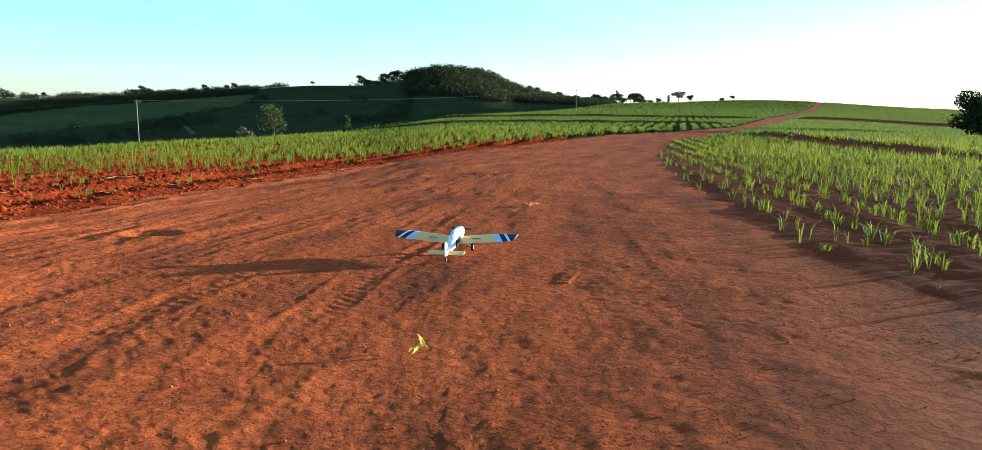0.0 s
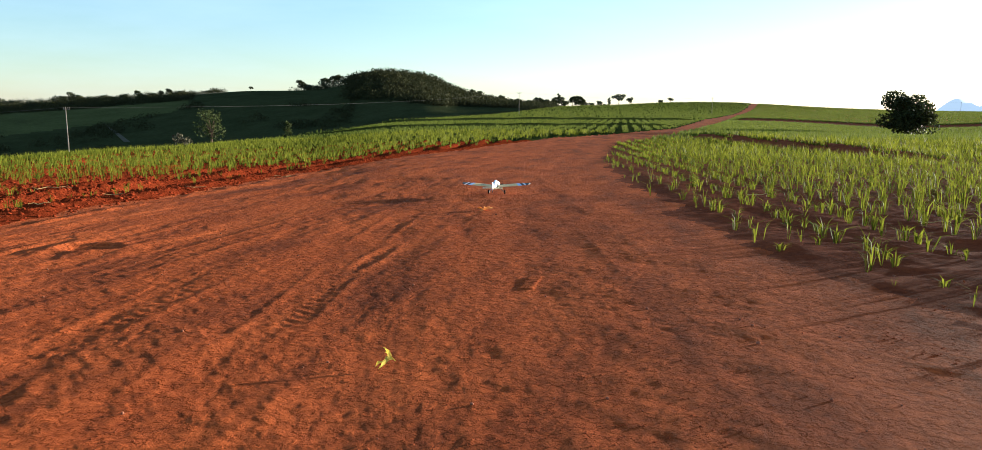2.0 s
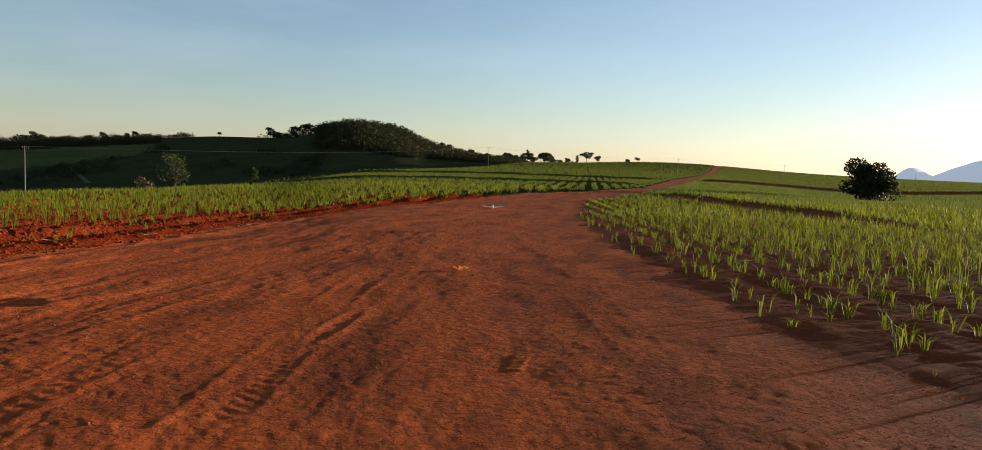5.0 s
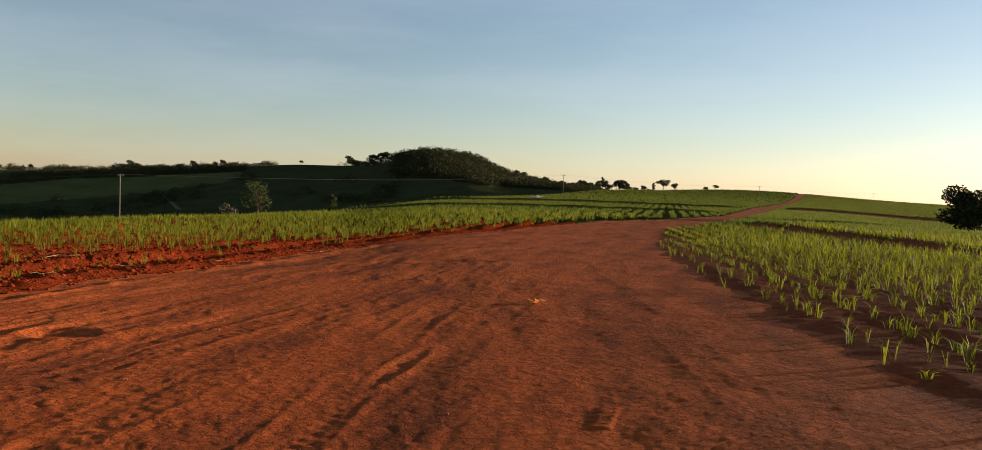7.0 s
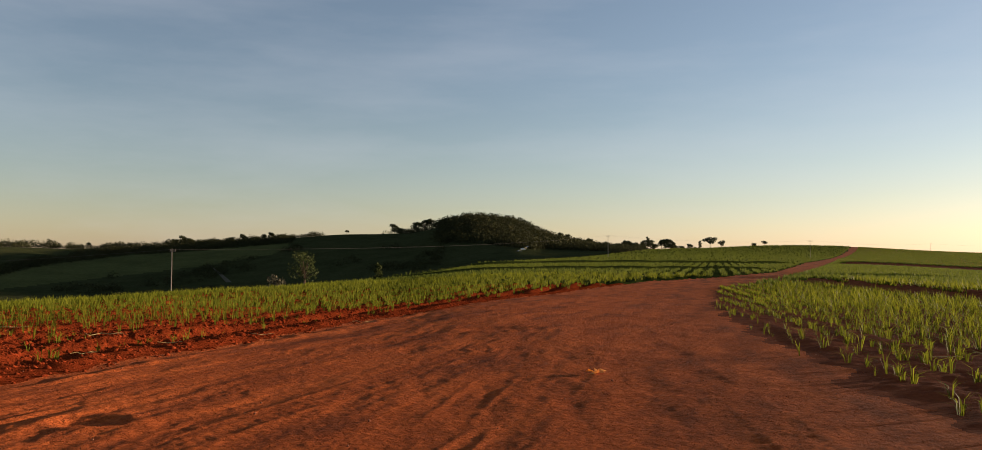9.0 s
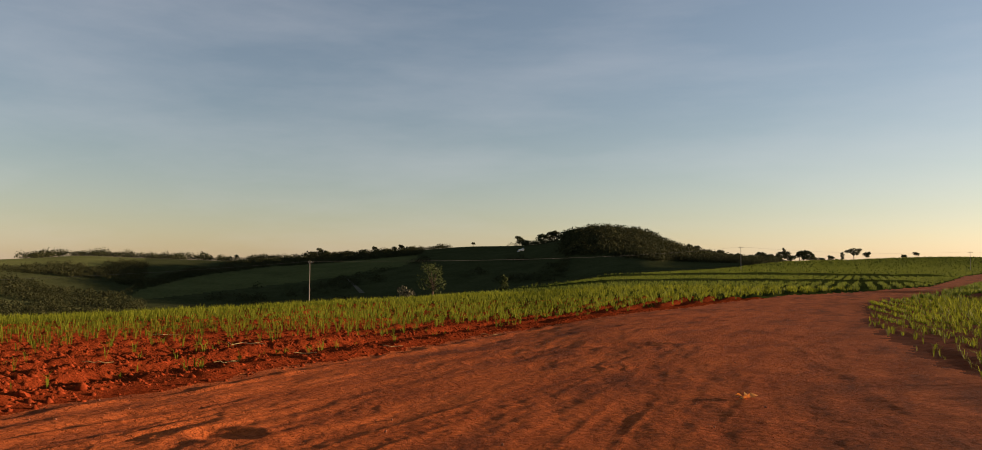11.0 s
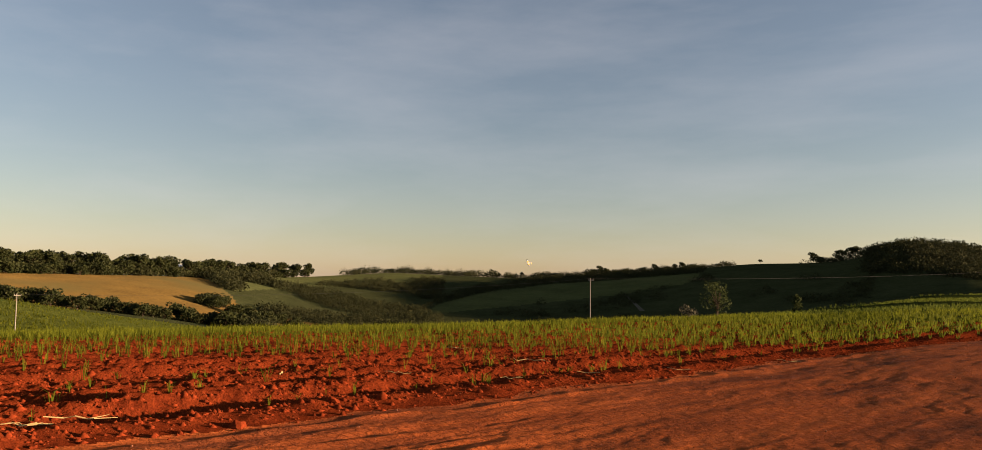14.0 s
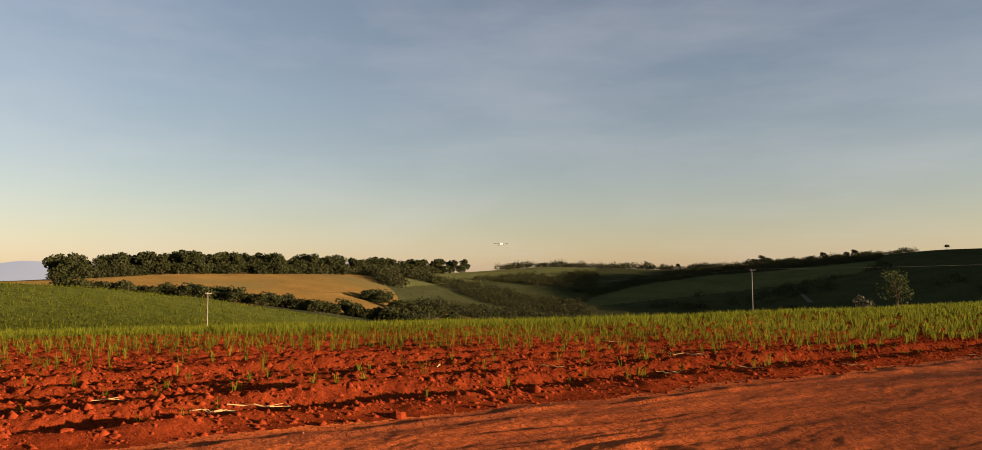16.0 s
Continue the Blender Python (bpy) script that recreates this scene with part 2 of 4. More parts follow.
def vnoise(x, y, seed=0):
    """Smooth noise from -1 to 1."""
    ix, iy = np.floor(x), np.floor(y)
    fx, fy = x - ix, y - iy
    fx, fy = fx * fx * (3 - 2 * fx), fy * fy * (3 - 2 * fy)
    a, b = lattice(ix, iy, seed), lattice(ix + 1, iy, seed)
    c, d = lattice(ix, iy + 1, seed), lattice(ix + 1, iy + 1, seed)
    return 2 * ((a * (1 - fx) + b * fx) * (1 - fy) + (c * (1 - fx) + d * fx) * fy) - 1


def tube(bm, points, radii, sides=8, cap=True):
    """A tube through the points."""
    rings = []
    for i, p in enumerate(points):
        p = Vector(p)
        a, b = Vector(points[max(i - 1, 0)]), Vector(points[min(i + 1, len(points) - 1)])
        d = (b - a).normalized()
        u = d.orthogonal().normalized()
        v = d.cross(u)
        r = radii[i] if hasattr(radii, "__len__") else radii
        rings.append([bm.verts.new(p + r * (math.cos(k * math.tau / sides) * u + math.sin(k * math.tau / sides) * v)) for k in range(sides)])
    for lo, hi in zip(rings, rings[1:]):
        for k in range(sides):
            bm.faces.new((lo[k], lo[(k + 1) % sides], hi[(k + 1) % sides], hi[k]))
    if cap:
        bm.faces.new(rings[0][::-1])
        bm.faces.new(rings[-1])
    return bm


def block(bm, lo, hi, bevel=0.0):
    c = [(a + b) / 2 for a, b in zip(lo, hi)]
    s = [b - a for a, b in zip(lo, hi)]
    made = bmesh.ops.create_cube(bm, size=1, matrix=Matrix.Translation(c) @ Matrix.Diagonal((*s, 1)))
    if bevel:
        edges = list({e for v in made["verts"] for e in v.link_edges})
        bmesh.ops.bevel(bm, geom=edges, offset=bevel, segments=2, affect="EDGES")
    return bm


# ---------------------------------------------------------------- the land
def sstep(e0, e1, v):
    t = np.clip((v - e0) / (e1 - e0), 0, 1)
    return t * t * (3 - 2 * t)


# Bearings are degrees to the left of the road's first heading (+y).
CREST_B = (-180, -60, -38, -33, -28, -21, -17, -10, -4, 1.6, 8, 16.5, 28, 40, 52, 66, 77, 110, 180)
CREST_R = (300, 500, 560, 600, 620, 640, 600, 450, 310, 200, 110, 62, 40, 33, 30, 28, 28, 60, 300)
CREST_Z = (0, 0, 1.4, 2.3, 4.2, 9.6, 8.8, 3.6, 0.0, -0.6, -1.8, -1.35, -0.9, -0.75, -0.65, -0.55, -0.45, -0.4, 0)
RIDGE_B = (-180, -60, -20, -10, -6, -2, 0.3, 3.1, 5.5, 7, 9.6, 13.6, 19.6, 25, 31, 40, 46, 52, 57, 66, 72, 76, 90, 180)
RIDGE_E = (0, 0, 0.2, 0.35, 0.35, 1.15, 2.25, 2.65, 2.4, 1.75, 1.5, 1.45, 0.95, 0.65, 0.3, 0.6, 0.2, 0.1, 0.2, 0.3, 0.0, -0.2, 0, 0)
RIDGE_R = (900, 900, 900, 850, 800, 780, 780, 780, 780, 800, 820, 850, 900, 920, 930, 900, 760, 560, 510, 480, 460, 450, 500, 900)

KNOLL_B = (44, 54, 59.4, 64.5, 70, 77, 90, 130)
KNOLL_Z = (-20, -14.6, -9.8, -5.4, -1.9, 0.6, 3, 0)


FINE_B = np.arange(-180, 180.05, 0.1)


def eased(at, values, width):
    """A table over bearings with its corners rounded off over that many degrees."""
    dense = np.interp(FINE_B, at, values)
    k = np.exp(-0.5 * (np.arange(-4 * width, 4 * width + 0.05, 0.1) / width) ** 2)
    return np.convolve(np.pad(dense, len(k) // 2, mode="edge"), k / k.sum(), mode="valid")[:len(FINE_B)]


CREST_R, CREST_Z = eased(CREST_B, CREST_R, 1.6), eased(CREST_B, CREST_Z, 1.6)
RIDGE_E, RIDGE_R = eased(RIDGE_B, RIDGE_E, 0.7), eased(RIDGE_B, RIDGE_R, 2.0)
KNOLL_Z = eased(KNOLL_B, KNOLL_Z, 1.5)
CREST_B = RIDGE_B = KNOLL_B = FINE_B


def bearing(x, y):
    return np.degrees(np.arctan2(-x, y))


def relief(x, y):
    """Height of the land without its small bumps."""
    r, b = np.hypot(x, y), bearing(x, y)
    rc, zc = np.interp(b, CREST_B, CREST_R), np.interp(b, CREST_B, CREST_Z)
    sag = -0.65 * sstep(7, 50, r)
    u = np.clip(r / rc, 0, 1)
    lift = zc - np.where(rc < 50, -0.65 * sstep(7, 50, rc), -0.65)
    z = sag + lift * u ** np.clip(rc / 150, 1.4, 4.0) * sstep(3, 26, r)
    z = z - 1.6 * np.exp(-((b + 33) / 7) ** 2) * sstep(60, 150, r) * (1 - sstep(200, 480, r))
    d = np.maximum(r - rc, 0)
    left = sstep(-12, 2, b)
    z = z - (0.02 + 0.058 * left) * d * d / (d + 25)
    floor = -6 - 22 * left
    z = floor + np.logaddexp(0, (z - floor) / 0.8) * 0.8
    rb = np.interp(b, RIDGE_B, RIDGE_R)
    zb = 1.6 + rb * np.tan(np.radians(np.interp(b, RIDGE_B, RIDGE_E)))
    up = sstep(0.42, 1.0, r / rb) * (1 - 0.75 * sstep(1.0, 1.8, r / rb))
    z = z + (zb - floor) * up * sstep(-14, -8, b) * (1 - sstep(100, 130, b))
    # the green knoll beyond the ploughed land
    w = np.exp(-(((r - 260) / 80) ** 2)) * sstep(44, 54, b) * (1 - sstep(100, 130, b))
    return z * (1 - w) + w * np.interp(b, KNOLL_B, KNOLL_Z)


# the two edges of the earth road: x at each y
EDGE_LY = (-60, 0, 6.5, 8, 9.3, 11.4, 15.8, 20, 26, 36, 53.5, 67.5, 75, 103, 218, 561, 800)
EDGE_LX = (-9.6, -9.2, -8.6, -8.05, -7.75, -7.25, -6.35, -5.7, -5.0, -2.3, 4.5, 10.7, 16.5, 32.5, 78.5, 235.5, 343)
EDGE_RY = (-60, 3, 6, 8, 10, 12.4, 18.4, 33.6, 41.5, 55, 62, 83, 135, 299, 553, 800)
EDGE_RX = (6.5, 4.0, 3.5, 3.3, 3.3, 3.6, 4.3, 6.9, 9.0, 12.5, 17, 27.2, 50, 119.5, 237, 347)


def road_sides(x, y):
    """Metres inside the road from its left and from its right edge (negative: outside)."""
    wob = 0.25 * vnoise(x * 0.9, y * 0.9, 5) + 0.1 * vnoise(x * 3.1, y * 3.1, 6)
    slope = 0.93
    return (x - np.interp(y, EDGE_LY, EDGE_LX) + wob) * slope, (np.interp(y, EDGE_RY, EDGE_RX) - x + wob) * slope


ROW_L, ROW_R, ROW_FAR = radians(9), radians(8), radians(14)


def furrow(x, y, turn, pitch=1.4):
    """Distance across the crop rows, which run to the right of +y by the turn."""
    return (x * math.cos(turn) - y * math.sin(turn)) / pitch


def bumps(x, y):
    """Small relief: ruts, tyre marks, furrows and clods."""
    r = np.hypot(x, y)
    near = 1 - sstep(60, 140, r)
    a, b = road_sides(x, y)
    on = sstep(-0.3, 0.5, a) * sstep(-0.3, 0.5, b)
    mid = np.interp(y, EDGE_LY, EDGE_LX) * 0.5 + np.interp(y, EDGE_RY, EDGE_RX) * 0.5
    w = x - mid
    ruts = sum(-0.007 * (0.4 + 0.9 * vnoise(y * 0.35, y * 0 + 7.3 * c, 8) ** 2) * np.exp(-np.abs((w - c - 0.06 * np.maximum(14 - y, 0) * c / 3 - 0.35 * vnoise(y * 0.13, y * 0 + c, 9)) / s) ** 3) for c, s in ((-5.2, 0.22), (-4.3, 0.2), (-2.6, 0.16), (-1.1, 0.22), (-0.3, 0.15), (0.9, 0.22), (1.6, 0.15), (2.7, 0.28), (3.5, 0.2)))
    tread = 0
    for c, k, deep in ((-1.2, 0.107, 1.0), (-0.62, 0.2, 0.8), (-2.4, 0.2, 0.7), (-3.5, 0.3, 0.9), (-5.0, 0.36, 0.7), (0.9, 0.03, 0.4), (2.0, 0.02, 0.5)):
        off = x - c - k * (y - 8) - 0.1 * vnoise(y * 0.3, y * 0 + c, 19)
        worn = np.clip(0.35 + vnoise(y * 0.45, y * 0 + 3 * c, 18), 0, 1) * deep
        band = np.exp(-((off / 0.19) ** 4))
        tread = tread + worn * (band * (0.0026 * np.sin(y * 44 + np.abs(off) * 30 + 2.5 * vnoise(x * 2, y * 1.3, 17)) - 0.004) + 0.007 * np.exp(-(((np.abs(off) - 0.25) / 0.05) ** 2)))
    patch = sstep(-0.5, 0.5, vnoise(x * 0.55, y * 0.35, 11))
    road = ruts + tread + 0.011 * vnoise(w * 0.7 + y * 0.1, y * 0.12, 1) + 0.006 * vnoise(w * 2.2 - y * 0.4, y * 0.45, 2) + 0.007 * patch * vnoise(w * 3.4 + y * 0.5, y * 1.1, 3) + 0.0045 * patch * vnoise(x * 7 - y * 0.8, y * 3.6, 10) + 0.002 * vnoise(x * 9, y * 8, 4) + 0.0015 * vnoise(x * 21, y * 17, 7)
    # worn plates of crust with ragged rims
    crust = 0.003 * sstep(0.3, 0.55, vnoise(w * 2.2 + 0.3 * y, y * 0.55, 12) * 0.8 + 0.4 * vnoise(x * 5, y * 4.5, 13) + 0.2 * vnoise(x * 12, y * 11, 14))
    crust = crust + 0.0015 * sstep(0.35, 0.7, vnoise(x * 3.3, y * 2.6, 15) + 0.4 * vnoise(x * 13, y * 12, 16))

    # lines scraped along the left edge, and low flakes across the right side
    side = 0.15 + 0.5 * (1 - sstep(3.5, 6.5, a))
    lines = 0.009 * vnoise(a * 2.6, y * 0.16, 81) + 0.011 * vnoise(a * 5.5 + 0.2 * y, y * 0.4, 82) + 0.010 * vnoise(a * 11 - 0.4 * y, y * 0.7, 83) + 0.003 * vnoise(a * 25, y * 6, 84)
    flakes = sstep(-1.0, 1.5, x) * (0.008 * vnoise(x * 1.5 + y * 0.7, y * 1.6, 80) + 0.005 * vnoise(x * 2.4 + y, y * 4.5, 85) + 0.002 * vnoise(x * 7, y * 12, 86))
    chips = 0.0024 * sstep(0.3, 0.6, vnoise(x * 10, y * 8, 88) + 0.7 * vnoise(x * 18, y * 13, 89)) * sstep(-0.35, 0.35, vnoise(x * 0.8, y * 0.6, 90) + 0.3)
    crust = crust + chips + side * lines * (0.85 + 0.8 * vnoise(x * 0.35, y * 0.3, 87)) + flakes

    def dent(px, py, along, across, deep, turn=0.0):
        c, s = math.cos(turn), math.sin(turn)
        u, v = ((x - px) * c + (y - py) * s) / along, ((y - py) * c - (x - px) * s) / across
        q = u * u + v * v
        return -0.5 * deep * np.exp(-q * q) + 0.2 * deep * np.exp(-((np.sqrt(q) - 1.5) / 0.35) ** 2)

    crust = crust + dent(-4.45, 9.85, 0.28, 0.22, 0.07) + dent(-0.82, 20.6, 0.75, 0.5, 0.07, 0.4) + dent(-6.1, 18.1, 0.7, 0.3, 0.06, 0.5)
    crust = crust + dent(-2.8, 18.2, 0.9, 0.14, 0.05, 0.9) + dent(-0.85, 8.8, 0.62, 0.09, 0.025, 1.35)
    rib = ((np.abs((x - 0.77) * 0.95 - (y - 7.36) * 0.3) < 0.07) & (np.abs((y - 7.36) * 0.95 + (x - 0.77) * 0.3) < 0.27)) * 0.013
    crust = crust + rib * (0.8 + 0.2 * np.sin(y * 70))
    left = sstep(0.1, 1.9, -a)
    f = furrow(x, y, ROW_L) + 0.06 * vnoise(x * 0.5, y * 0.5, 26)
    heap = 0.11 * np.exp(-(((a + 0.5) / 0.3) ** 2)) - 0.06 * np.exp(-(((a + 1.15) / 0.3) ** 2)) + 0.03 * np.exp(-(((a - 0.5) / 0.12) ** 2))
    clod = 0.02 * vnoise(x * 1.6, y * 0.9, 20) + 0.018 * vnoise(x * 3.4, y * 2.4, 21) + 0.065 * (0.45 - np.abs(vnoise(x * 7.7, y * 6.7, 22))) + 0.032 * (0.45 - np.abs(vnoise(x * 16, y * 15, 25)))
    plough = 0.14 * (np.abs(np.cos(f * math.pi)) ** 1.3 * 2 - 1) * (0.85 + 0.5 * vnoise(x * 0.5, y * 0.3, 23)) + clod + 0.02
    right = sstep(0.2, 1.2, -b)
    soft = 0.02 * np.cos(furrow(x, y, ROW_R) * math.tau) + 0.03 * vnoise(x * 1.9, y * 1.9, 30) + 0.02 * vnoise(x * 5, y * 5, 31) + 0.03
    z = on * (road + crust) + left * plough + right * soft + heap * (1 - sstep(0, 0.4, b * -1)) * (0.85 + 0.4 * vnoise(x * 2.6, y * 2.6, 24))
    return z * near


def terraces(x, y):
    """Low contour banks across the cane land on both sides of the road."""
    a, b = road_sides(x, y)
    lane, r = y - 0.25 * x, np.hypot(x, y)
    left = 0.45 * np.exp(-(((lane - 116) / 2.6) ** 2)) + 0.6 * np.exp(-(((lane - 184) / 4.0) ** 2))
    right = 0.42 * np.exp(-(((x - 23.6 - 0.02 * (y - 50)) / 1.6) ** 2)) * sstep(30, 42, y) + 0.8 * np.exp(-(((r - 216) / 7) ** 2))
    return (left * sstep(1, 6, -a) + right * sstep(1, 6, -b)) * (r < 300)


def height(x, y):
    x, y = np.asarray(x, float), np.asarray(y, float)
    return relief(x, y) + bumps(x, y) + terraces(x, y)


def spot(b, r):
    return -r * math.sin(radians(b)), r * math.cos(radians(b))


def ground_z(x, y):
    return float(height(np.array([x]), np.array([y]))[0])


def pasture_band(b):
    """Lowest and highest sight angle of the long pasture on the valley side, by bearing."""
    return (np.interp(b, (17, 18.5, 22.3, 26, 30.5, 35, 38), (0.5, -0.04, -0.74, -1.23, -1.74, -2.24, -2.6)),
            np.interp(b, (17, 19.3, 23.7, 28.2, 32.8, 36, 38), (0.78, 0.58, 0.16, -0.19, -0.82, -1.64, -2.4)))


def build_land():
    cx, cy = -0.3, 2.0
    cols = np.radians(np.r_[np.arange(-45, 82, 0.178), np.arange(86, 314, 3.0)])
    rad = [0.7]
    while rad[-1] < 4700:
        rad.append(rad[-1] * (1.015 if rad[-1] < 4 else 1.005 if rad[-1] < 15 else 1.0085 if rad[-1] < 42 else 1.015 if rad[-1] < 90 else 1.028 if rad[-1] < 320 else 1.012 if rad[-1] < 950 else 1.05))
    rad = np.array(rad)
    rr, bb = np.meshgrid(rad, cols, indexing="ij")
    x, y = cx - rr * np.sin(bb), cy + rr * np.cos(bb)
    z = height(x, y)
    nr, nc = x.shape
    verts = np.stack([x, y, z], -1).reshape(-1, 3)
    i, j = np.meshgrid(np.arange(nr - 1), np.arange(nc), indexing="ij")
    k = (j + 1) % nc
    quads = np.stack([i * nc + j, (i + 1) * nc + j, (i + 1) * nc + k, i * nc + k], -1).reshape(-1, 4)[:, ::-1]
    mid = verts[quads].mean(1)
    mx, my, mz = mid.T
    r, b = np.hypot(mx, my), bearing(mx, my)
    el = np.degrees(np.arctan2(mz - 1.6, r))
    rc, rb = np.interp(b, CREST_B, CREST_R), np.interp(b, RIDGE_B, RIDGE_R)
    a, c = road_sides(mx, my)
    local = r < rc * 1.25 + 25
    kind = np.full(len(quads), 7)
    kind[(r < 900) & local & (a < 0)] = 1
    kind[(r < 900) & local & (c < np.where(r < 60, -0.35 + 0.3 * vnoise(mx * 0.8, my * 0.5, 71) + 0.2 * vnoise(mx * 4, my * 4, 72), 0.0))] = 2
    kind[(kind == 1) & (r > 230)] = 3
    kind[(kind == 2) & (r > 230)] = 3
    kind[(kind == 1) & (my > 60)] = 3
    kind[local & (a >= 0) & (kind != 2)] = 0
    kind[(kind == 7) & (b > 50) & (b < 110) & (r < 300) & (r > 60)] = 6
    slope = (r > 330) & (r < rb * 1.02)
    low, top = pasture_band(b)
    kind[(kind == 7) & slope & (b > 17.2) & (b + 0.6 * vnoise(mx * 0.02, my * 0.02, 46) < 37) & (el > low) & (el < top + 0.05)] = 4
    kind[(kind == 7) & (b > 9.2) & (b < 14.8) & (r > 0.94 * rb) & (r < rb * 1.02)] = 4
    kind[(kind == 7) & (b + 1.2 * vnoise(mx * 0.02, my * 0.02, 45) > 36.5) & (b < 51) & (r > 0.8 * rb) & (r < rb * 1.02)] = 4
    kind[(kind == 7) & (b + 1.2 * vnoise(mx * 0.02, my * 0.02, 45) > 49.3 + 3.8 * (r - 320) / (rb * 0.97 - 320)) & (b < 84) & (r > 320) & (r < rb * 0.97)] = 5
    kind[(kind == 7) & (b > 44.5) & (b < 50.5) & (np.abs(r - 415 - 9 * vnoise(mx * 0.05, my * 0.05, 43)) < 22)] = 5
    for n, name, mat, label in (
            (0, "dirt_road", M_ROAD, "packed red dirt road with ruts and tyre marks"),
            (1, "ploughed_field", M_PLOUGH, "ploughed red field earth with rough furrows"),
            (2, "planted_field", M_RIGHT, "dark red field earth between young cane"),
            (3, "crop_land", M_CANE_FAR, "distant green cane land on a rise"),
            (4, "pasture", M_PASTURE, "dull green pasture on the valley side"),
            (5, "stubble_field", M_STUBBLE, "sunlit yellow stubble field beyond the valley"),
            (6, "green_knoll", M_KNOLL, "smooth green cane knoll beyond the ploughed land"),
            (7, "ground", M_WILD, "dark scrubby valley land reaching the horizon")):
        q = quads[kind == n]
        used, idx = np.unique(q, return_inverse=True)
        ob = sheet(name, verts[used], idx.reshape(-1, 4), mat, smooth=True)
        tagged(ob, label, "field" if n in (1, 2, 3, 5) else "ground", kind="structure")
    # the patch right under the walker
    a = np.linspace(0, math.tau, 49)[:-1]
    px, py = cx + 0.76 * np.cos(a), cy + 0.76 * np.sin(a)
    v = np.r_[np.stack([px, py, height(px, py) - 0.004], -1), [[cx, cy, ground_z(cx, cy)]]]
    sheet("road_patch", v, np.stack([np.arange(48), (np.arange(48) + 1) % 48, np.full(48, 48)], -1), M_ROAD, bpy.data.objects["dirt_road"], True)


build_land()

# ---------------------------------------------------------------- young sugar cane
rng = np.random.default_rng(4)


def blades(p, tall, count, wide, fine, lean=0.55):
    """Arching leaf blades: count of them on each place p, each clump so tall; fine: five corners a blade, else three."""
    n = len(p) * count
    q, t = np.repeat(p, count, 0), np.repeat(tall, count) * rng.uniform(0.55, 1.1, n)
    w = np.repeat(wide, count) * rng.uniform(0.7, 1.25, n)
    turn, tip = rng.uniform(0, math.tau, n), rng.uniform(0.08, lean, n) * t
    out = np.stack([np.cos(turn), np.sin(turn), np.zeros(n)], -1)
    side = np.stack([-np.sin(turn + rng.normal(0, 0.5, n)), np.cos(turn), np.zeros(n)], -1)
    q = q + out * (0.04 * rng.uniform(0, 1, n) * (1 + 3 * w))[:, None]
    up = np.array([0, 0, 1.0])
    hw = (side.T * w / 2).T
    top = q + out * tip[:, None] + up * (t * rng.uniform(0.85, 1.0, n))[:, None]
    if not fine:
        v = np.stack([q - hw, q + hw, top], 1)
        return v.reshape(-1, 3), np.arange(n * 3).reshape(-1, 3)
    mid = q + out * (tip * 0.32)[:, None] + up * (t * 0.6)[:, None]
    droop = out * (tip * rng.uniform(0.2, 1.1, n))[:, None] - up * (t * rng.uniform(0, 0.22, n))[:, None]
    v = np.stack([q - hw * 0.55, q + hw * 0.55, mid - hw, mid + hw, top + droop], 1)
    base = (np.arange(n) * 5)[:, None]
    f = np.concatenate([base + [0, 1, 3], base + [0, 3, 2], base + [2, 3, 4]])
    return v.reshape(-1, 3), f


def crop_places(turn, pitch, step, x0, x1, y0, y1, stray=0.09):
    """Places on rows over a stretch of the plan."""
    c, s = math.cos(turn), math.sin(turn)
    us = [x * c - y * s for x in (x0, x1) for y in (y0, y1)]
    ws = [x * s + y * c for x in (x0, x1) for y in (y0, y1)]
    u, w = np.meshgrid(np.arange(math.floor(min(us) / pitch), math.ceil(max(us) / pitch) + 1) * pitch, np.arange(min(ws), max(ws), step), indexing="ij")
    u, w = u.ravel() + rng.normal(0, stray, u.size), w.ravel() + rng.uniform(-0.5, 0.5, u.size) * step
    x, y = u * c + w * s, w * c - u * s
    ok = (x > x0) & (x < x1) & (y > y0) & (y < y1)
    return x[ok], y[ok]


def seen_sector(x, y, lo, hi):
    b = bearing(x, y)
    return (b > lo) & (b < hi)


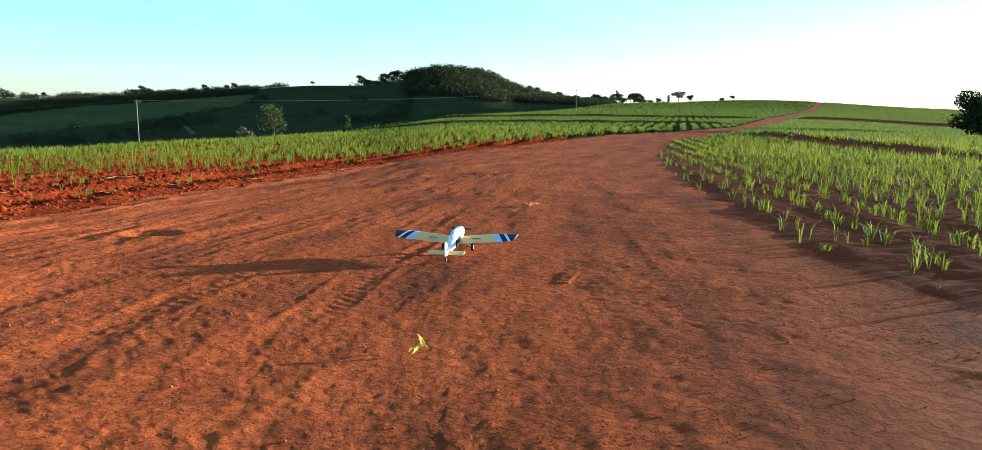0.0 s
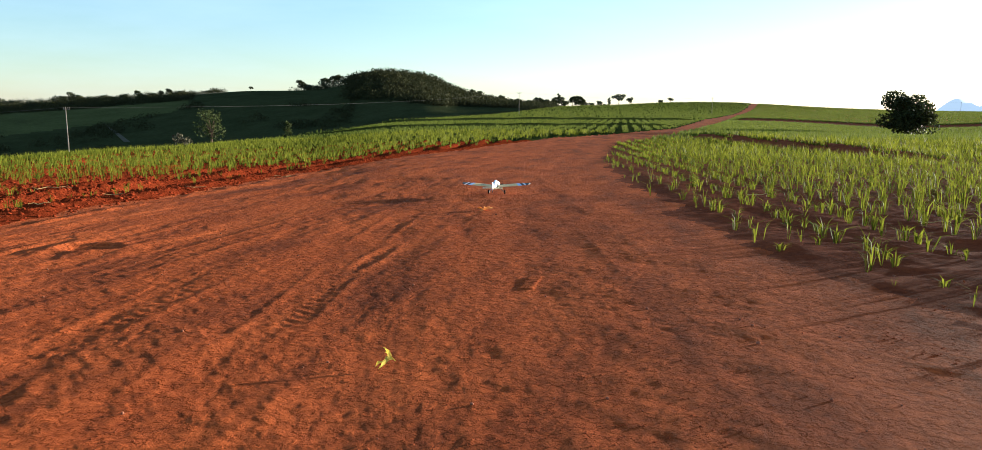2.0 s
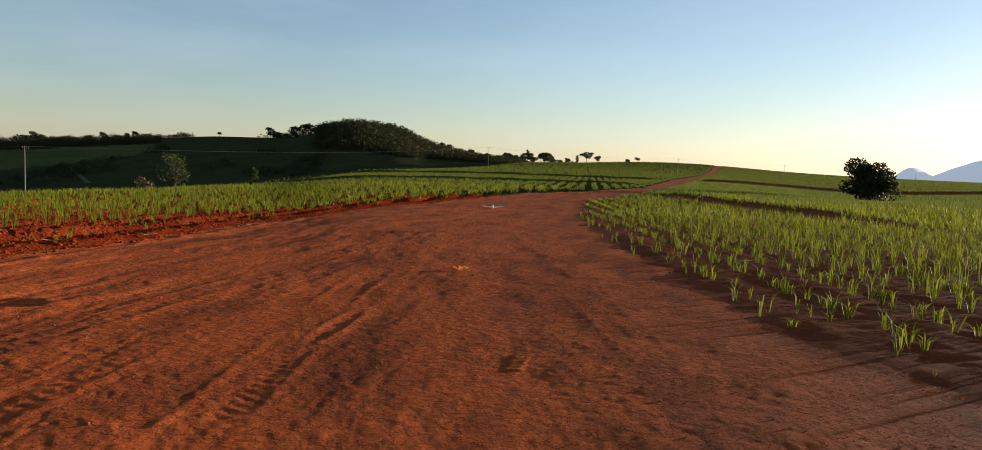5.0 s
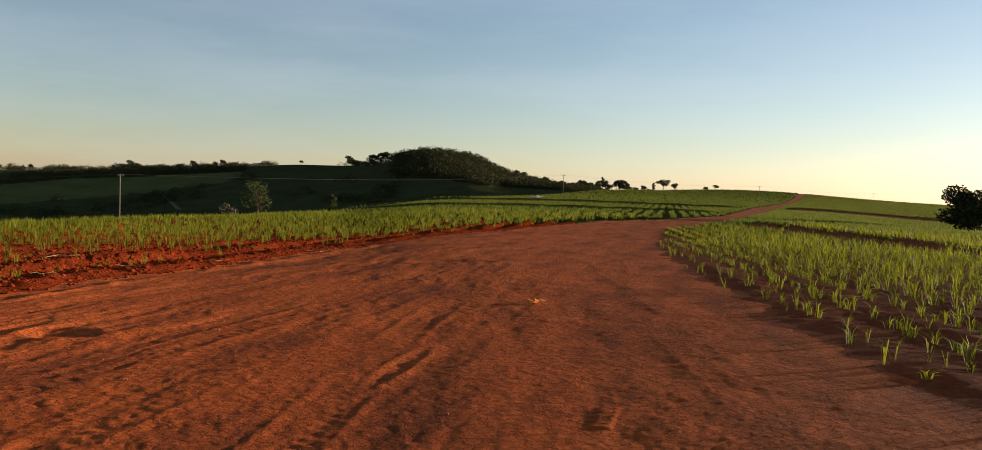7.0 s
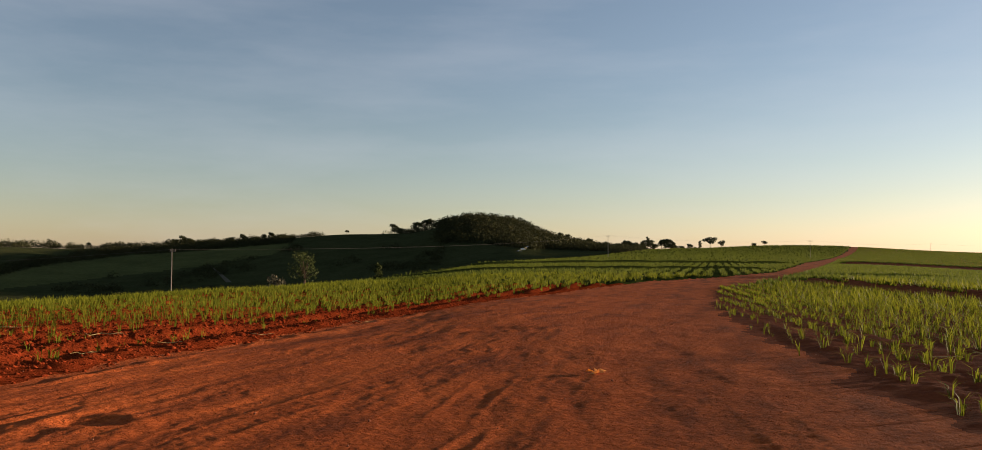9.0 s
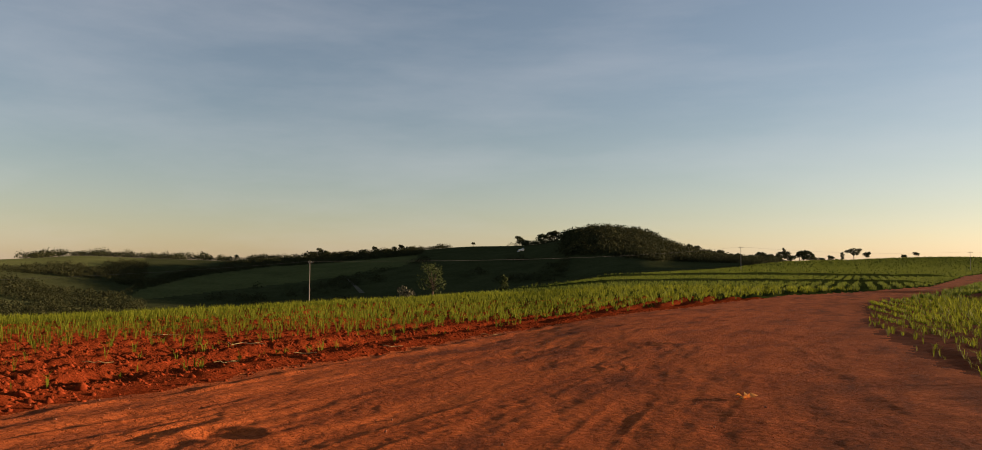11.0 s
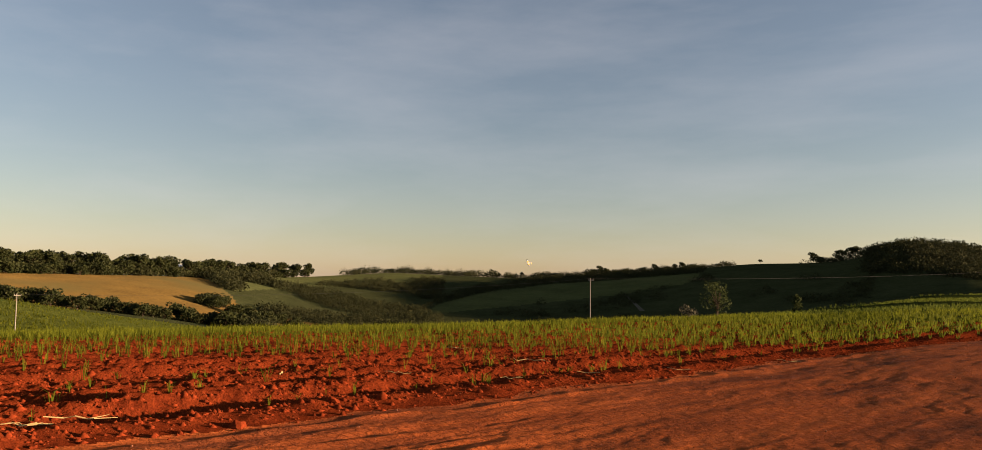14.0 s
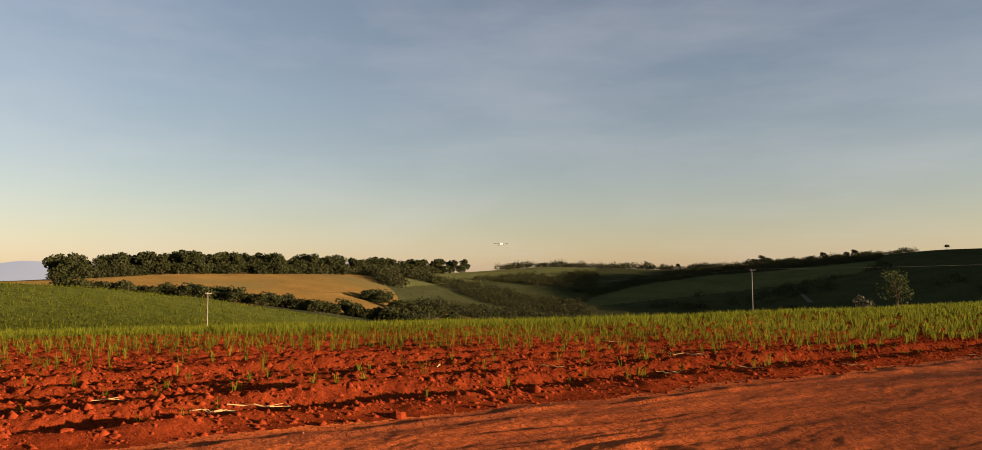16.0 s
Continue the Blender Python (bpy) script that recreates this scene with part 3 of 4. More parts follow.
def plant_field(name, label, places, tall, spread=3.0, leaf=M_LEAF, slim=1.0, lean=0.55, full=12):
    """One field's crop in three grades of detail by distance from the road's mouth."""
    x, y = places
    r = np.hypot(x, y)
    V, F, at = [], [], 0
    for lo, hi, count, fine, wide in ((0, 34, full, True, 0.016), (34, 85, 7, False, 0.045), (85, 230, 6, False, 0.08), (230, 660, 4, False, 0.22)):
        k = (r >= lo) & (r < hi)
        if lo:
            k &= rng.uniform(0, 1, len(x)) < np.where(r > 230, 0.22, np.clip(1.2 - r / 420, 0.3, 1))
        px, py = x[k], y[k]
        h = tall(px, py) * rng.uniform(0.6, 1.3, len(px))
        z = height(px, py) - 0.02
        v, f = blades(np.stack([px, py, z], -1), h, count, np.full(len(px), wide * slim) * np.clip(r[k] / max(lo, 32), 1, spread), fine, lean)
        V.append(v), F.append(f + at)
        at += len(v)
    ob = sheet(name, np.concatenate(V), np.concatenate(F), leaf)
    return tagged(ob, label, "crop", kind="stuff")


def field_left():
    x, y = crop_places(ROW_L, 1.4, 0.2, -60, 70, 3, 84)
    x = x + rng.normal(0, 1, len(x)) * 0.35 * sstep(25, 45, np.hypot(x, y))
    a, b = road_sides(x, y)
    r, rc = np.hypot(x, y), np.interp(bearing(x, y), CREST_B, CREST_R)
    sparse = np.clip(0.08 + 0.93 * sstep(5, 12, -a) * sstep(14, 29, r) + 0.8 * sstep(18, 30, r) * sstep(0.8, 3, -a), 0, 1)
    k = (a < -0.9) & (r < rc + 45) & (rng.uniform(0, 1, len(x)) < sparse) & seen_sector(x, y, -25, 86)
    plant_field("sugar_cane_crop", "young green sugar cane in rows on red earth", (x[k], y[k]), lambda px, py: 0.27 + 0.15 * sstep(10, 30, np.hypot(px, py)), slim=0.75, lean=0.5, leaf=M_LEAF_DRY, full=8)


def field_far():
    x, y = crop_places(ROW_FAR, 1.5, 0.4, -60, 330, 84, 660, 0.2)
    x = x + rng.normal(0, 0.7, len(x)) * (y - 0.25 * x > 190)
    a, b = road_sides(x, y)
    r, rc = np.hypot(x, y), np.interp(bearing(x, y), CREST_B, CREST_R)
    # bare contour lanes between the blocks
    lane = y - 0.25 * x
    gap = (np.abs(lane - 112) > 3.0) & (np.abs(lane - 178) > 4.5)
    k = (a < -0.3) & (r < rc + 15) & (r < 655) & gap & seen_sector(x, y, -26, 18)
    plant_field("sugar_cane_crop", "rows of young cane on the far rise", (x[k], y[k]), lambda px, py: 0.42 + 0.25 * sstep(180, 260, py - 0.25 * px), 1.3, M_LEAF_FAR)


def field_right():
    x, y = crop_places(ROW_R, 0.9, 0.25, 3, 480, -8, 620)
    a, b = road_sides(x, y)
    r = np.hypot(x, y)
    # two bare lanes between the blocks of cane
    gap = (np.abs(x - 21.6 - 0.02 * (y - 50)) > 0.9) & (np.abs(r - 207) > 5)
    dense = np.clip(0.14 + 0.86 * sstep(0.3, 2.8, -b) + 0.4 * sstep(14, 30, r) * sstep(0.3, 2, -b) + sstep(40, 60, r), 0, 1)
    # within 28 m unseen cane outside the view is added too, to shade the road
    k = (b < -0.5) & gap & (r < 640) & (rng.uniform(0, 1, len(x)) < dense) & (seen_sector(x, y, -47, -5) | (r < 28))
    x, y, near = x[k], y[k], (r[k] < 58 + 0.25 * x[k])
    plant_field("sugar_cane_crop", "dense young cane lit from behind by low sun", (x[near], y[near]), lambda px, py: 0.25 + 0.22 * sstep(0.8, 5.0, -road_sides(px, py)[1]), slim=0.9, lean=0.8, full=11)
    plant_field("sugar_cane_crop", "cane on the gentle far slope, leaf colour darkened for shade", (x[~near], y[~near]), lambda px, py: np.full(len(px), 0.45), 2.0, M_LEAF_FAR)


def field_knoll():
    x, y = crop_places(radians(70), 2.0, 1.0, -330, -90, -30, 230)
    r, b = np.hypot(x, y), bearing(x, y)
    k = (b > 50) & (b < 88) & (r > 120) & (r < 295)
    plant_field("sugar_cane_crop", "dense green cane over the far knoll", (x[k], y[k]), lambda px, py: np.full(len(px), 0.8), 3.0, M_LEAF)


def slope_track():
    """A pale washed-out track down the shaded slope."""
    pts = [spot(22.6 - 1.3 * k / 9, 640 - 95 * k / 9) for k in range(10)]
    v = []
    for k, (x, y) in enumerate(pts):
        w = 0.5 + 0.17 * k
        for s in (-w, w):
            v.append((x + s, y, float(relief(np.array([x + s]), np.array([y]))[0]) + 0.5))
    q = [(2 * k, 2 * k + 1, 2 * k + 3, 2 * k + 2) for k in range(9)]
    tagged(sheet("dirt_track", v, q, M_TRACK), "pale worn track down the dark slope", "track", kind="structure")


slope_track()
field_knoll()
field_left()
field_far()
field_right()


# ---------------------------------------------------------------- trees
def leaf_cloud(centres, radii, n, size, seed):
    """Small leaf clumps (bent triangles) spread through ellipsoids, denser near their skins."""
    g = np.random.default_rng(seed)
    pick = g.integers(0, len(centres), n)
    d = g.normal(size=(n, 3))
    d /= np.linalg.norm(d, axis=1, keepdims=True)
    p = np.asarray(centres)[pick] + d * np.asarray(radii)[pick] * (g.uniform(0.35, 1.08, n) ** 0.5)[:, None]
    a, b = g.normal(size=(n, 3)), g.normal(size=(n, 3))
    a /= np.linalg.norm(a, axis=1, keepdims=True)
    b -= (a * b).sum(1, keepdims=True) * a
    b /= np.linalg.norm(b, axis=1, keepdims=True)
    s = (size * g.uniform(0.5, 1.3, n))[:, None]
    v = np.stack([p - a * s, p + b * s * 0.7, p + a * s, p - b * s * 0.7], 1)
    return v.reshape(-1, 3), np.arange(4 * n).reshape(-1, 4)


def make_tree(tall, wide, stem, seed, shape="round", n=700, size=0.35, leaf=None, lobes=9, low=0.15):
    """A tree on its own origin: tapered trunk with limbs, and a crown of many leaf clumps."""
    g = random.Random(seed)
    root = new("tree")
    bm = bmesh.new()
    r0 = 0.028 * tall + 0.04
    lean = Vector((g.uniform(-0.06, 0.06), g.uniform(-0.06, 0.06), 0)) * tall
    fork = Vector((0, 0, stem)) + lean * (stem / tall)
    tube(bm, [(0, 0, -0.3), (0, 0, 0.1), fork * 0.5, fork], [r0 * 1.5, r0 * 1.15, r0 * 0.9, r0 * 0.7], 7)
    centres, radii = [], []
    for i in range(lobes):
        turn, k = i * 2.4 + g.uniform(-0.4, 0.4), math.sqrt((i + 0.5) / lobes)
        if shape == "flat":
            c = Vector((math.cos(turn) * wide * 0.38 * k, math.sin(turn) * wide * 0.38 * k, tall * g.uniform(0.52, 0.92)))
            rad = (wide * 0.19, wide * 0.19, tall * 0.13)
        elif shape == "bush":
            c = Vector((math.cos(turn) * wide * 0.34 * k, math.sin(turn) * wide * 0.34 * k, tall * g.uniform(0.12, 0.7)))
            rad = (wide * 0.22, wide * 0.22, tall * g.uniform(0.2, 0.28))
        elif shape == "tall":
            z = stem + (tall - stem) * (i + 0.5) / lobes
            k = 0.25 + 0.6 * math.sin(math.pi * (0.15 + 0.8 * (i + 0.5) / lobes))
            c = Vector((math.cos(turn) * wide * 0.2 * k, math.sin(turn) * wide * 0.2 * k, z))
            rad = (wide * 0.32 * k, wide * 0.32 * k, (tall - stem) / lobes * 0.9)
        else:
            up = g.uniform(low, 0.8)
            reach = math.sqrt(max(0.05, 1 - ((up - 0.4) / 0.62) ** 2))
            c = Vector((math.cos(turn) * wide * 0.36 * k * reach, math.sin(turn) * wide * 0.36 * k * reach, stem * 0.75 + (tall - stem * 0.75) * up))
            rad = (wide * g.uniform(0.16, 0.22), wide * g.uniform(0.16, 0.22), (tall - stem) * g.uniform(0.16, 0.24))
        if i == 0 and shape == "round":
            c, rad = Vector((0, 0, stem + (tall - stem) * 0.45)), (wide * 0.28, wide * 0.28, (tall - stem) * 0.34)
        centres.append(c), radii.append(rad)
        bend = (fork + c) / 2 + Vector((g.uniform(-1, 1), g.uniform(-1, 1), 0.5)) * wide * 0.03
        tube(bm, [fork * 0.94, bend, c], [r0 * 0.4, r0 * 0.25, r0 * 0.08], 5, cap=False)
    part("trunk", bm, M_BARK, root)
    v, f = leaf_cloud(centres, radii, n, size, seed)
    crown = sheet("crown", v, f, leaf or M_CROWN, root)
    return root


def stand(tree_ob, b, r, label, category="tree", group="", sink=0.1):
    x, y = spot(b, r)
    tree_ob.matrix_basis = pose(x, y, ground_z(x, y) - sink, 0, 0, (b * 37) % 360)
    return tagged(tree_ob, label, category, group)


def trees():
    big = make_tree(6.4, 7.4, 1.0, 14, n=9000, size=0.17, lobes=34, low=0.1)
    stand(big, -32.6, 115, "broad dark round-crowned tree standing alone in the cane", group="")
    bush = make_tree(7.2, 5.0, 2.3, 8, n=850, size=0.16, leaf=M_BUSH, lobes=16)
    stand(bush, 16.0, 122, "airy pale green tree below the field edge", group="valley trees")
    small = make_tree(4.5, 2.6, 1.2, 9, shape="tall", n=600, size=0.2, leaf=M_BUSH, lobes=7)
    stand(small, 10.75, 150, "small slender tree on the valley side", group="valley trees")
    shrub = make_tree(2.9, 3.6, 0.3, 10, "bush", n=420, size=0.2, leaf=M_GREY, lobes=6)
    stand(shrub, 18.0, 112, "dry greyish shrub beside the pale tree", "shrub")

    kinds = [make_tree(9.5, 10, 2.6, 21, n=900, size=0.5, lobes=14), make_tree(8.5, 11, 3.8, 22, "flat", n=800, size=0.45, lobes=12),
             make_tree(12, 7, 3.0, 23, "tall", n=700, size=0.48, lobes=7), make_tree(6.0, 8, 0.8, 24, "bush", n=800, size=0.46, lobes=13),
             make_tree(10.5, 9, 3.6, 25, n=850, size=0.5, lobes=9)]
    words = ("round dark tree on the skyline", "flat-topped spreading tree on the skyline", "tall narrow dark tree",
             "low bushy dark tree", "dark tree with an open crown")
    used = [False] * len(kinds)

    def put(k, b, r, scale=1.0, group="skyline trees"):
        x, y = spot(b, r)
        m = pose(x, y, ground_z(x, y) - 0.2, 0, 0, (b * 71) % 360) @ Matrix.Scale(scale, 4)
        if used[k]:
            o = copy_thing(kinds[k], m)
            o.scale = (scale,) * 3
        else:
            o = kinds[k]
            o.matrix_basis = m
            used[k] = True
        return tagged(o, words[k], "tree", group)

    g = random.Random(12)
    # lone trees on the crest of the rise
    for k, b, r, s in ((1, -13.6, 560, 0.95), (4, -14.4, 565, 0.6), (2, -12.9, 570, 0.55), (3, -16.6, 600, 0.5), (1, -17.3, 620, 0.5), (0, -10.8, 600, 0.95),
                       (4, -10.2, 610, 0.9), (3, -11.6, 600, 0.7), (2, -9.2, 640, 0.8), (1, -7.6, 650, 0.8), (3, -8.3, 640, 0.9), (0, -6.2, 655, 0.7), (3, -6.8, 655, 0.85), (0, -8.9, 645, 0.75), (3, -9.7, 630, 0.8), (4, -12.2, 600, 0.6), (0, -10.5, 612, 0.8), (3, -11.1, 606, 0.75), (0, -9.4, 636, 0.8), (3, -7.2, 650, 0.9), (4, -7.9, 648, 0.7), (3, -5.6, 660, 0.8), (3, -12.6, 585, 0.5)):
        put(k, b, r, s)
    # single trees that stand out on the ridge
    for k, b, s in ((0, 24.4, 1.05), (3, 24.0, 1.2), (3, 24.9, 1.1), (2, 28.6, 0.5), (4, 30.2, 0.7), (0, 20.4, 0.9), (3, 21.2, 1.0), (1, 13.1, 0.55), (0, 9.6, 1.15), (3, 9.2, 1.1), (0, 8.0, 1.2), (0, 7.4, 1.3)):
        put(k, b, float(np.interp(b, RIDGE_B, RIDGE_R)) * 0.99, s)
    # ridge line
    b = -8.0
    while b < 47:
        rb = np.interp(b, RIDGE_B, RIDGE_R)
        if not (43 < b < 47.3 or (8 < b < 41 and vnoise(np.array([b * 0.45]), np.array([0.5]), 91)[0] < 0.05)):
            put(g.choice((0, 3, 3, 3, 4)), b, rb * g.uniform(0.985, 1.0), g.uniform(0.45, 0.95) * (1.35 if b < 7 else 1))
        b += g.uniform(0.35, 0.95)
    # the wood above the stubble field
    b = 46.0
    while b < 73.4:
        rb = np.interp(b, RIDGE_B, RIDGE_R)
        for row in range(3):
            put(3 if row == 0 else g.choice((0, 0, 4, 4)), b + g.uniform(-0.2, 0.2), rb * (0.955 + 0.022 * row) + g.uniform(-6, 6), g.uniform(0.95, 1.45), "wood above the stubble")
        b += g.uniform(0.55, 0.9)
    # hedge of bushes between the knoll and the stubble
    b = 50.5
    while b < 73:
        put(3, b, 322 + g.uniform(-5, 5), g.uniform(0.75, 1.25), "hedge bushes")
        b += g.uniform(0.55, 0.9)
    for k in range(22):
        put(3, 53.0 - 0.33 * k + g.uniform(-0.2, 0.2), 405 + g.uniform(-12, 12), g.uniform(0.7, 1.15), "hedge bushes")


trees()


def woodland():
    """The dark woods on the hill and along the valley side."""
    g = np.random.default_rng(31)
    n = 24000
    b, u = g.uniform(-9, 74, n), g.uniform(0.2, 1.0, n) ** 0.5
    rb = np.interp(b, RIDGE_B, RIDGE_R)
    r = rb * u
    x, y = -r * np.sin(np.radians(b)), r * np.cos(np.radians(b))
    z = relief(x, y)
    el = np.degrees(np.arctan2(z - 1.6, r))
    low, top = pasture_band(b)
    bare = (b > 17) & (b < 37) & (el > low - 0.08) & (el < top)
    wob = 1.2 * vnoise(x * 0.02, y * 0.02, 45)
    ragged = 0.35 * vnoise(x * 0.03, y * 0.03, 47)
    stubble = (b + wob > 49.3 + 3.8 * (r - 320) / (rb * 0.97 - 320)) & (r > 325) & (r < rb * 0.955 + 3 * wob)
    bare |= ((b > 9.2) & (b < 14.8) & (r > 0.94 * rb)) | stubble | ((b + wob > 37) & (b < 48.5) & (r > 0.82 * rb) & (r < rb * 0.955)) | ((b > 44.5) & (b < 50.5) & (np.abs(r - 415) < 20)) | (b > 73.3) | ((b > 50) & (r < 335))
    rim = (b > 5) & (b < 43.5) & (vnoise(b * 1.3, b * 0 + 0.5, 49) > -0.75) & (r > rb * (0.962 - 0.02 * vnoise(b * 0.7, b * 0, 48) - 0.03 * (b < 11)))
    hill = (b > -9) & (b + ragged < 6.4) & (el + 0.6 * ragged > np.interp(b, (-9, -6, 0, 7), (0.1, 0.2, 0.5, 0.9)))
    # a belt of trees above the long pasture, and thin scrub on the slope below it
    belt = (b > 17) & (b < 42) & (el > top) & (el < top + 0.45 + ragged)
    scrub = (b > 6) & (b < 38) & (el < low) & (vnoise(x * 0.03, y * 0.03, 41) > 0.25) & (g.uniform(0, 1, n) < 0.5)
    keep = ~bare & (hill | ((r > rb * 0.955) & (b > 47.5)) | ((b > 36) & (vnoise(x * 0.02, y * 0.02, 44) + 1.5 * ragged > -0.6) & (el < 0.1)) | rim | belt | scrub)
    p = np.stack([x, y, z], -1)[keep]
    s = np.where(hill[keep], (2.5 + 7.5 * g.uniform(0, 1, len(p)) ** 2.2) * np.interp(b[keep], (-9, -4), (0.45, 1)), np.where(rim[keep], g.uniform(1.5, 6.5, len(p)) * np.where(b[keep] > 31, 1.45, 1.0) * (1 + 0.35 * vnoise(b[keep] * 2.1, b[keep] * 0, 50)), np.where(b[keep] > 47.5, g.uniform(4.5, 8.0, len(p)), g.uniform(2.5, 6.0, len(p)))))
    k = 64
    d = g.normal(size=(len(p), k, 3))
    d /= np.linalg.norm(d, axis=2, keepdims=True)
    d[..., 2] = np.abs(d[..., 2]) * 1.1 + 0.1
    c = p[:, None] + d * s[:, None, None] * g.uniform(0.55, 0.95, (len(p), k, 1)) * [0.85, 0.85, 0.8]
    a, e = g.normal(size=c.shape), g.normal(size=c.shape)
    a /= np.linalg.norm(a, axis=2, keepdims=True)
    e /= np.linalg.norm(e, axis=2, keepdims=True)
    w = s[:, None, None] * g.uniform(0.07, 0.145, (len(p), k, 1))
    v = np.stack([c - a * w, c + a * w, c + e * w], 2).reshape(-1, 3)
    tagged(sheet("woodland", v, np.arange(len(v)).reshape(-1, 3), M_WOOD), "dense dark woods over the hill and valley side", "wood", kind="stuff")


woodland()


# ---------------------------------------------------------------- far mountains
def mountain(name, b0, b1, r, humps):
    """A far range of rounded humps: bearing, half width and height of each in degrees."""
    m = bpy.data.materials.get("haze_glow_range")
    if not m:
        m = bpy.data.materials.new("haze_glow_range")
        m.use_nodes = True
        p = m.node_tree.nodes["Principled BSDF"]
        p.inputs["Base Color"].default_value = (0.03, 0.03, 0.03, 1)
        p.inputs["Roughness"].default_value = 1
        # a grey glow on the range stands in for the haze in front
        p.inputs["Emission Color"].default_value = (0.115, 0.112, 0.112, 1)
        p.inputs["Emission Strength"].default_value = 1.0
    cols, rows = 90, 14
    v = []
    for j in range(rows):
        f = j / (rows - 1)
        for i in range(cols):
            b = b0 + (b1 - b0) * i / (cols - 1)
            e = max(h * math.cos(min(abs(b - c) / w, 1) * math.pi / 2) for c, w, h in humps)
            top = r * math.tan(radians(e)) * (1 + 0.05 * noise.noise((i * 0.35, 0, r)))
            x, y = spot(b, r - 500 + 900 * f)
            v.append((x, y, -25 + (top + 25) * math.sin(math.pi * min(f * 1.05, 1)) ** 0.8))
    q = [(j * cols + i, j * cols + i + 1, (j + 1) * cols + i + 1, (j + 1) * cols + i) for j in range(rows - 1) for i in range(cols - 1)]
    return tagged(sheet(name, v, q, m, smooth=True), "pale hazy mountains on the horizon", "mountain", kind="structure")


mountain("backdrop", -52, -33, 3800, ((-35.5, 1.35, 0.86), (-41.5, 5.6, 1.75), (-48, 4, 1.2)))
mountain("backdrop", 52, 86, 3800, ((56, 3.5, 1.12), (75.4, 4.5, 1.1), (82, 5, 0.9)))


# ---------------------------------------------------------------- power line
def pole(b, r, top, label):
    x, y = spot(b, r)
    z0 = ground_z(x, y)
    tall = top - z0
    root = new("power_pole")
    bm = bmesh.new()
    tube(bm, [(0, 0, -0.5), (0, 0, tall * 0.5), (0, 0, tall)], [0.10, 0.085, 0.065], 10)
    part("post", bm, M_POLE, root)
    bm = bmesh.new()
    block(bm, (-1.0, 0.08, tall - 0.40), (1.0, 0.17, tall - 0.31), 0.01)
    part("crossarm", bm, M_POLE, root)
    for s in (-0.95, 0.35, 0.95):
        bm = bmesh.new()
        tube(bm, [(s, 0.155, tall - 0.30), (s, 0.155, tall - 0.2), (s, 0.155, tall - 0.19), (s, 0.155, tall - 0.12), (s, 0.155, tall - 0.08)], [0.02, 0.02, 0.06, 0.05, 0.03], 8)
        part("insulator", bm, M_POLE, root)
    root.location = (x, y, z0)
    tagged(root, label, "power pole", "power line")
    return Vector((x, y, top)), root


def power_line():
    spots = ((63.4, 165, 1.6 + 165 * math.tan(radians(-1.05)), "pale concrete power pole at the field's far edge"),
             (24.8, 140, 1.6 + 140 * math.tan(radians(0.33)), "pale concrete power pole at the field's far edge"),
             (-6.25, 290, 1.6 + 290 * math.tan(radians(1.44)), "power pole with a crossarm in the cane"),
             (-20.2, 370, 1.6 + 370 * math.tan(radians(1.03)), "power pole with a crossarm beside the road"),
             (-27.5, 640, 1.6 + 640 * math.tan(radians(0.78)), "distant power pole on the crest"),
             (-35.6, 640, 1.6 + 640 * math.tan(radians(0.62)), "distant power pole on the crest"))
    made = [pole(*s) for s in spots]
    for i, (p, ob) in enumerate(made):
        q = made[min(i + 1, len(made) - 1)][0] - made[max(i - 1, 0)][0]
        ob.rotation_euler.z = math.atan2(-q.x, q.y)
    for (p, _), (q, _) in zip(made, made[1:]):
        d = (q - p).normalized()
        side = Vector((d.y, -d.x, 0))
        for s in (-0.95, 0.35, 0.95):
            bm = bmesh.new()
            pts = [p.lerp(q, k / 16) + side * s + Vector((0, 0, -0.08 - 4 * 1.4 * (k / 16) * (1 - k / 16))) for k in range(17)]
            tube(bm, pts, 0.006, 4)
            tagged(part("power_wire", bm, M_WIRE), "thin overhead power wire between the poles", "wire", "power line")


power_line()


# ---------------------------------------------------------------- model aircraft
def wing_slab(bm, x0, x1, y0a, y0b, y1a, y1b, z0, z1, thick, rake0=0.0, rake1=0.0):
    """A wing piece from x0 to x1 with front and rear edges (y0a, y0b) at its root and (y1a, y1b) at its tip; rake: how far each end's rear lies outboard of its front."""
    prof = ((0, 0), (0.06, 0.55), (0.25, 1.0), (0.55, 0.75), (1, 0.08), (0.55, -0.25), (0.25, -0.3), (0.06, -0.3))
    ends = []
    for x, ya, yb, z, rake in ((x0, y0a, y0b, z0, rake0), (x1, y1a, y1b, z1, rake1)):
        ends.append([bm.verts.new((x + rake * (u - 0.5), ya + (yb - ya) * u, z + h * thick)) for u, h in prof])
    n = len(prof)
    for k in range(n):
        bm.faces.new((ends[0][k], ends[0][(k + 1) % n], ends[1][(k + 1) % n], ends[1][k]))
    bm.faces.new(ends[0][::-1])
    bm.faces.new(ends[1])
    return bm


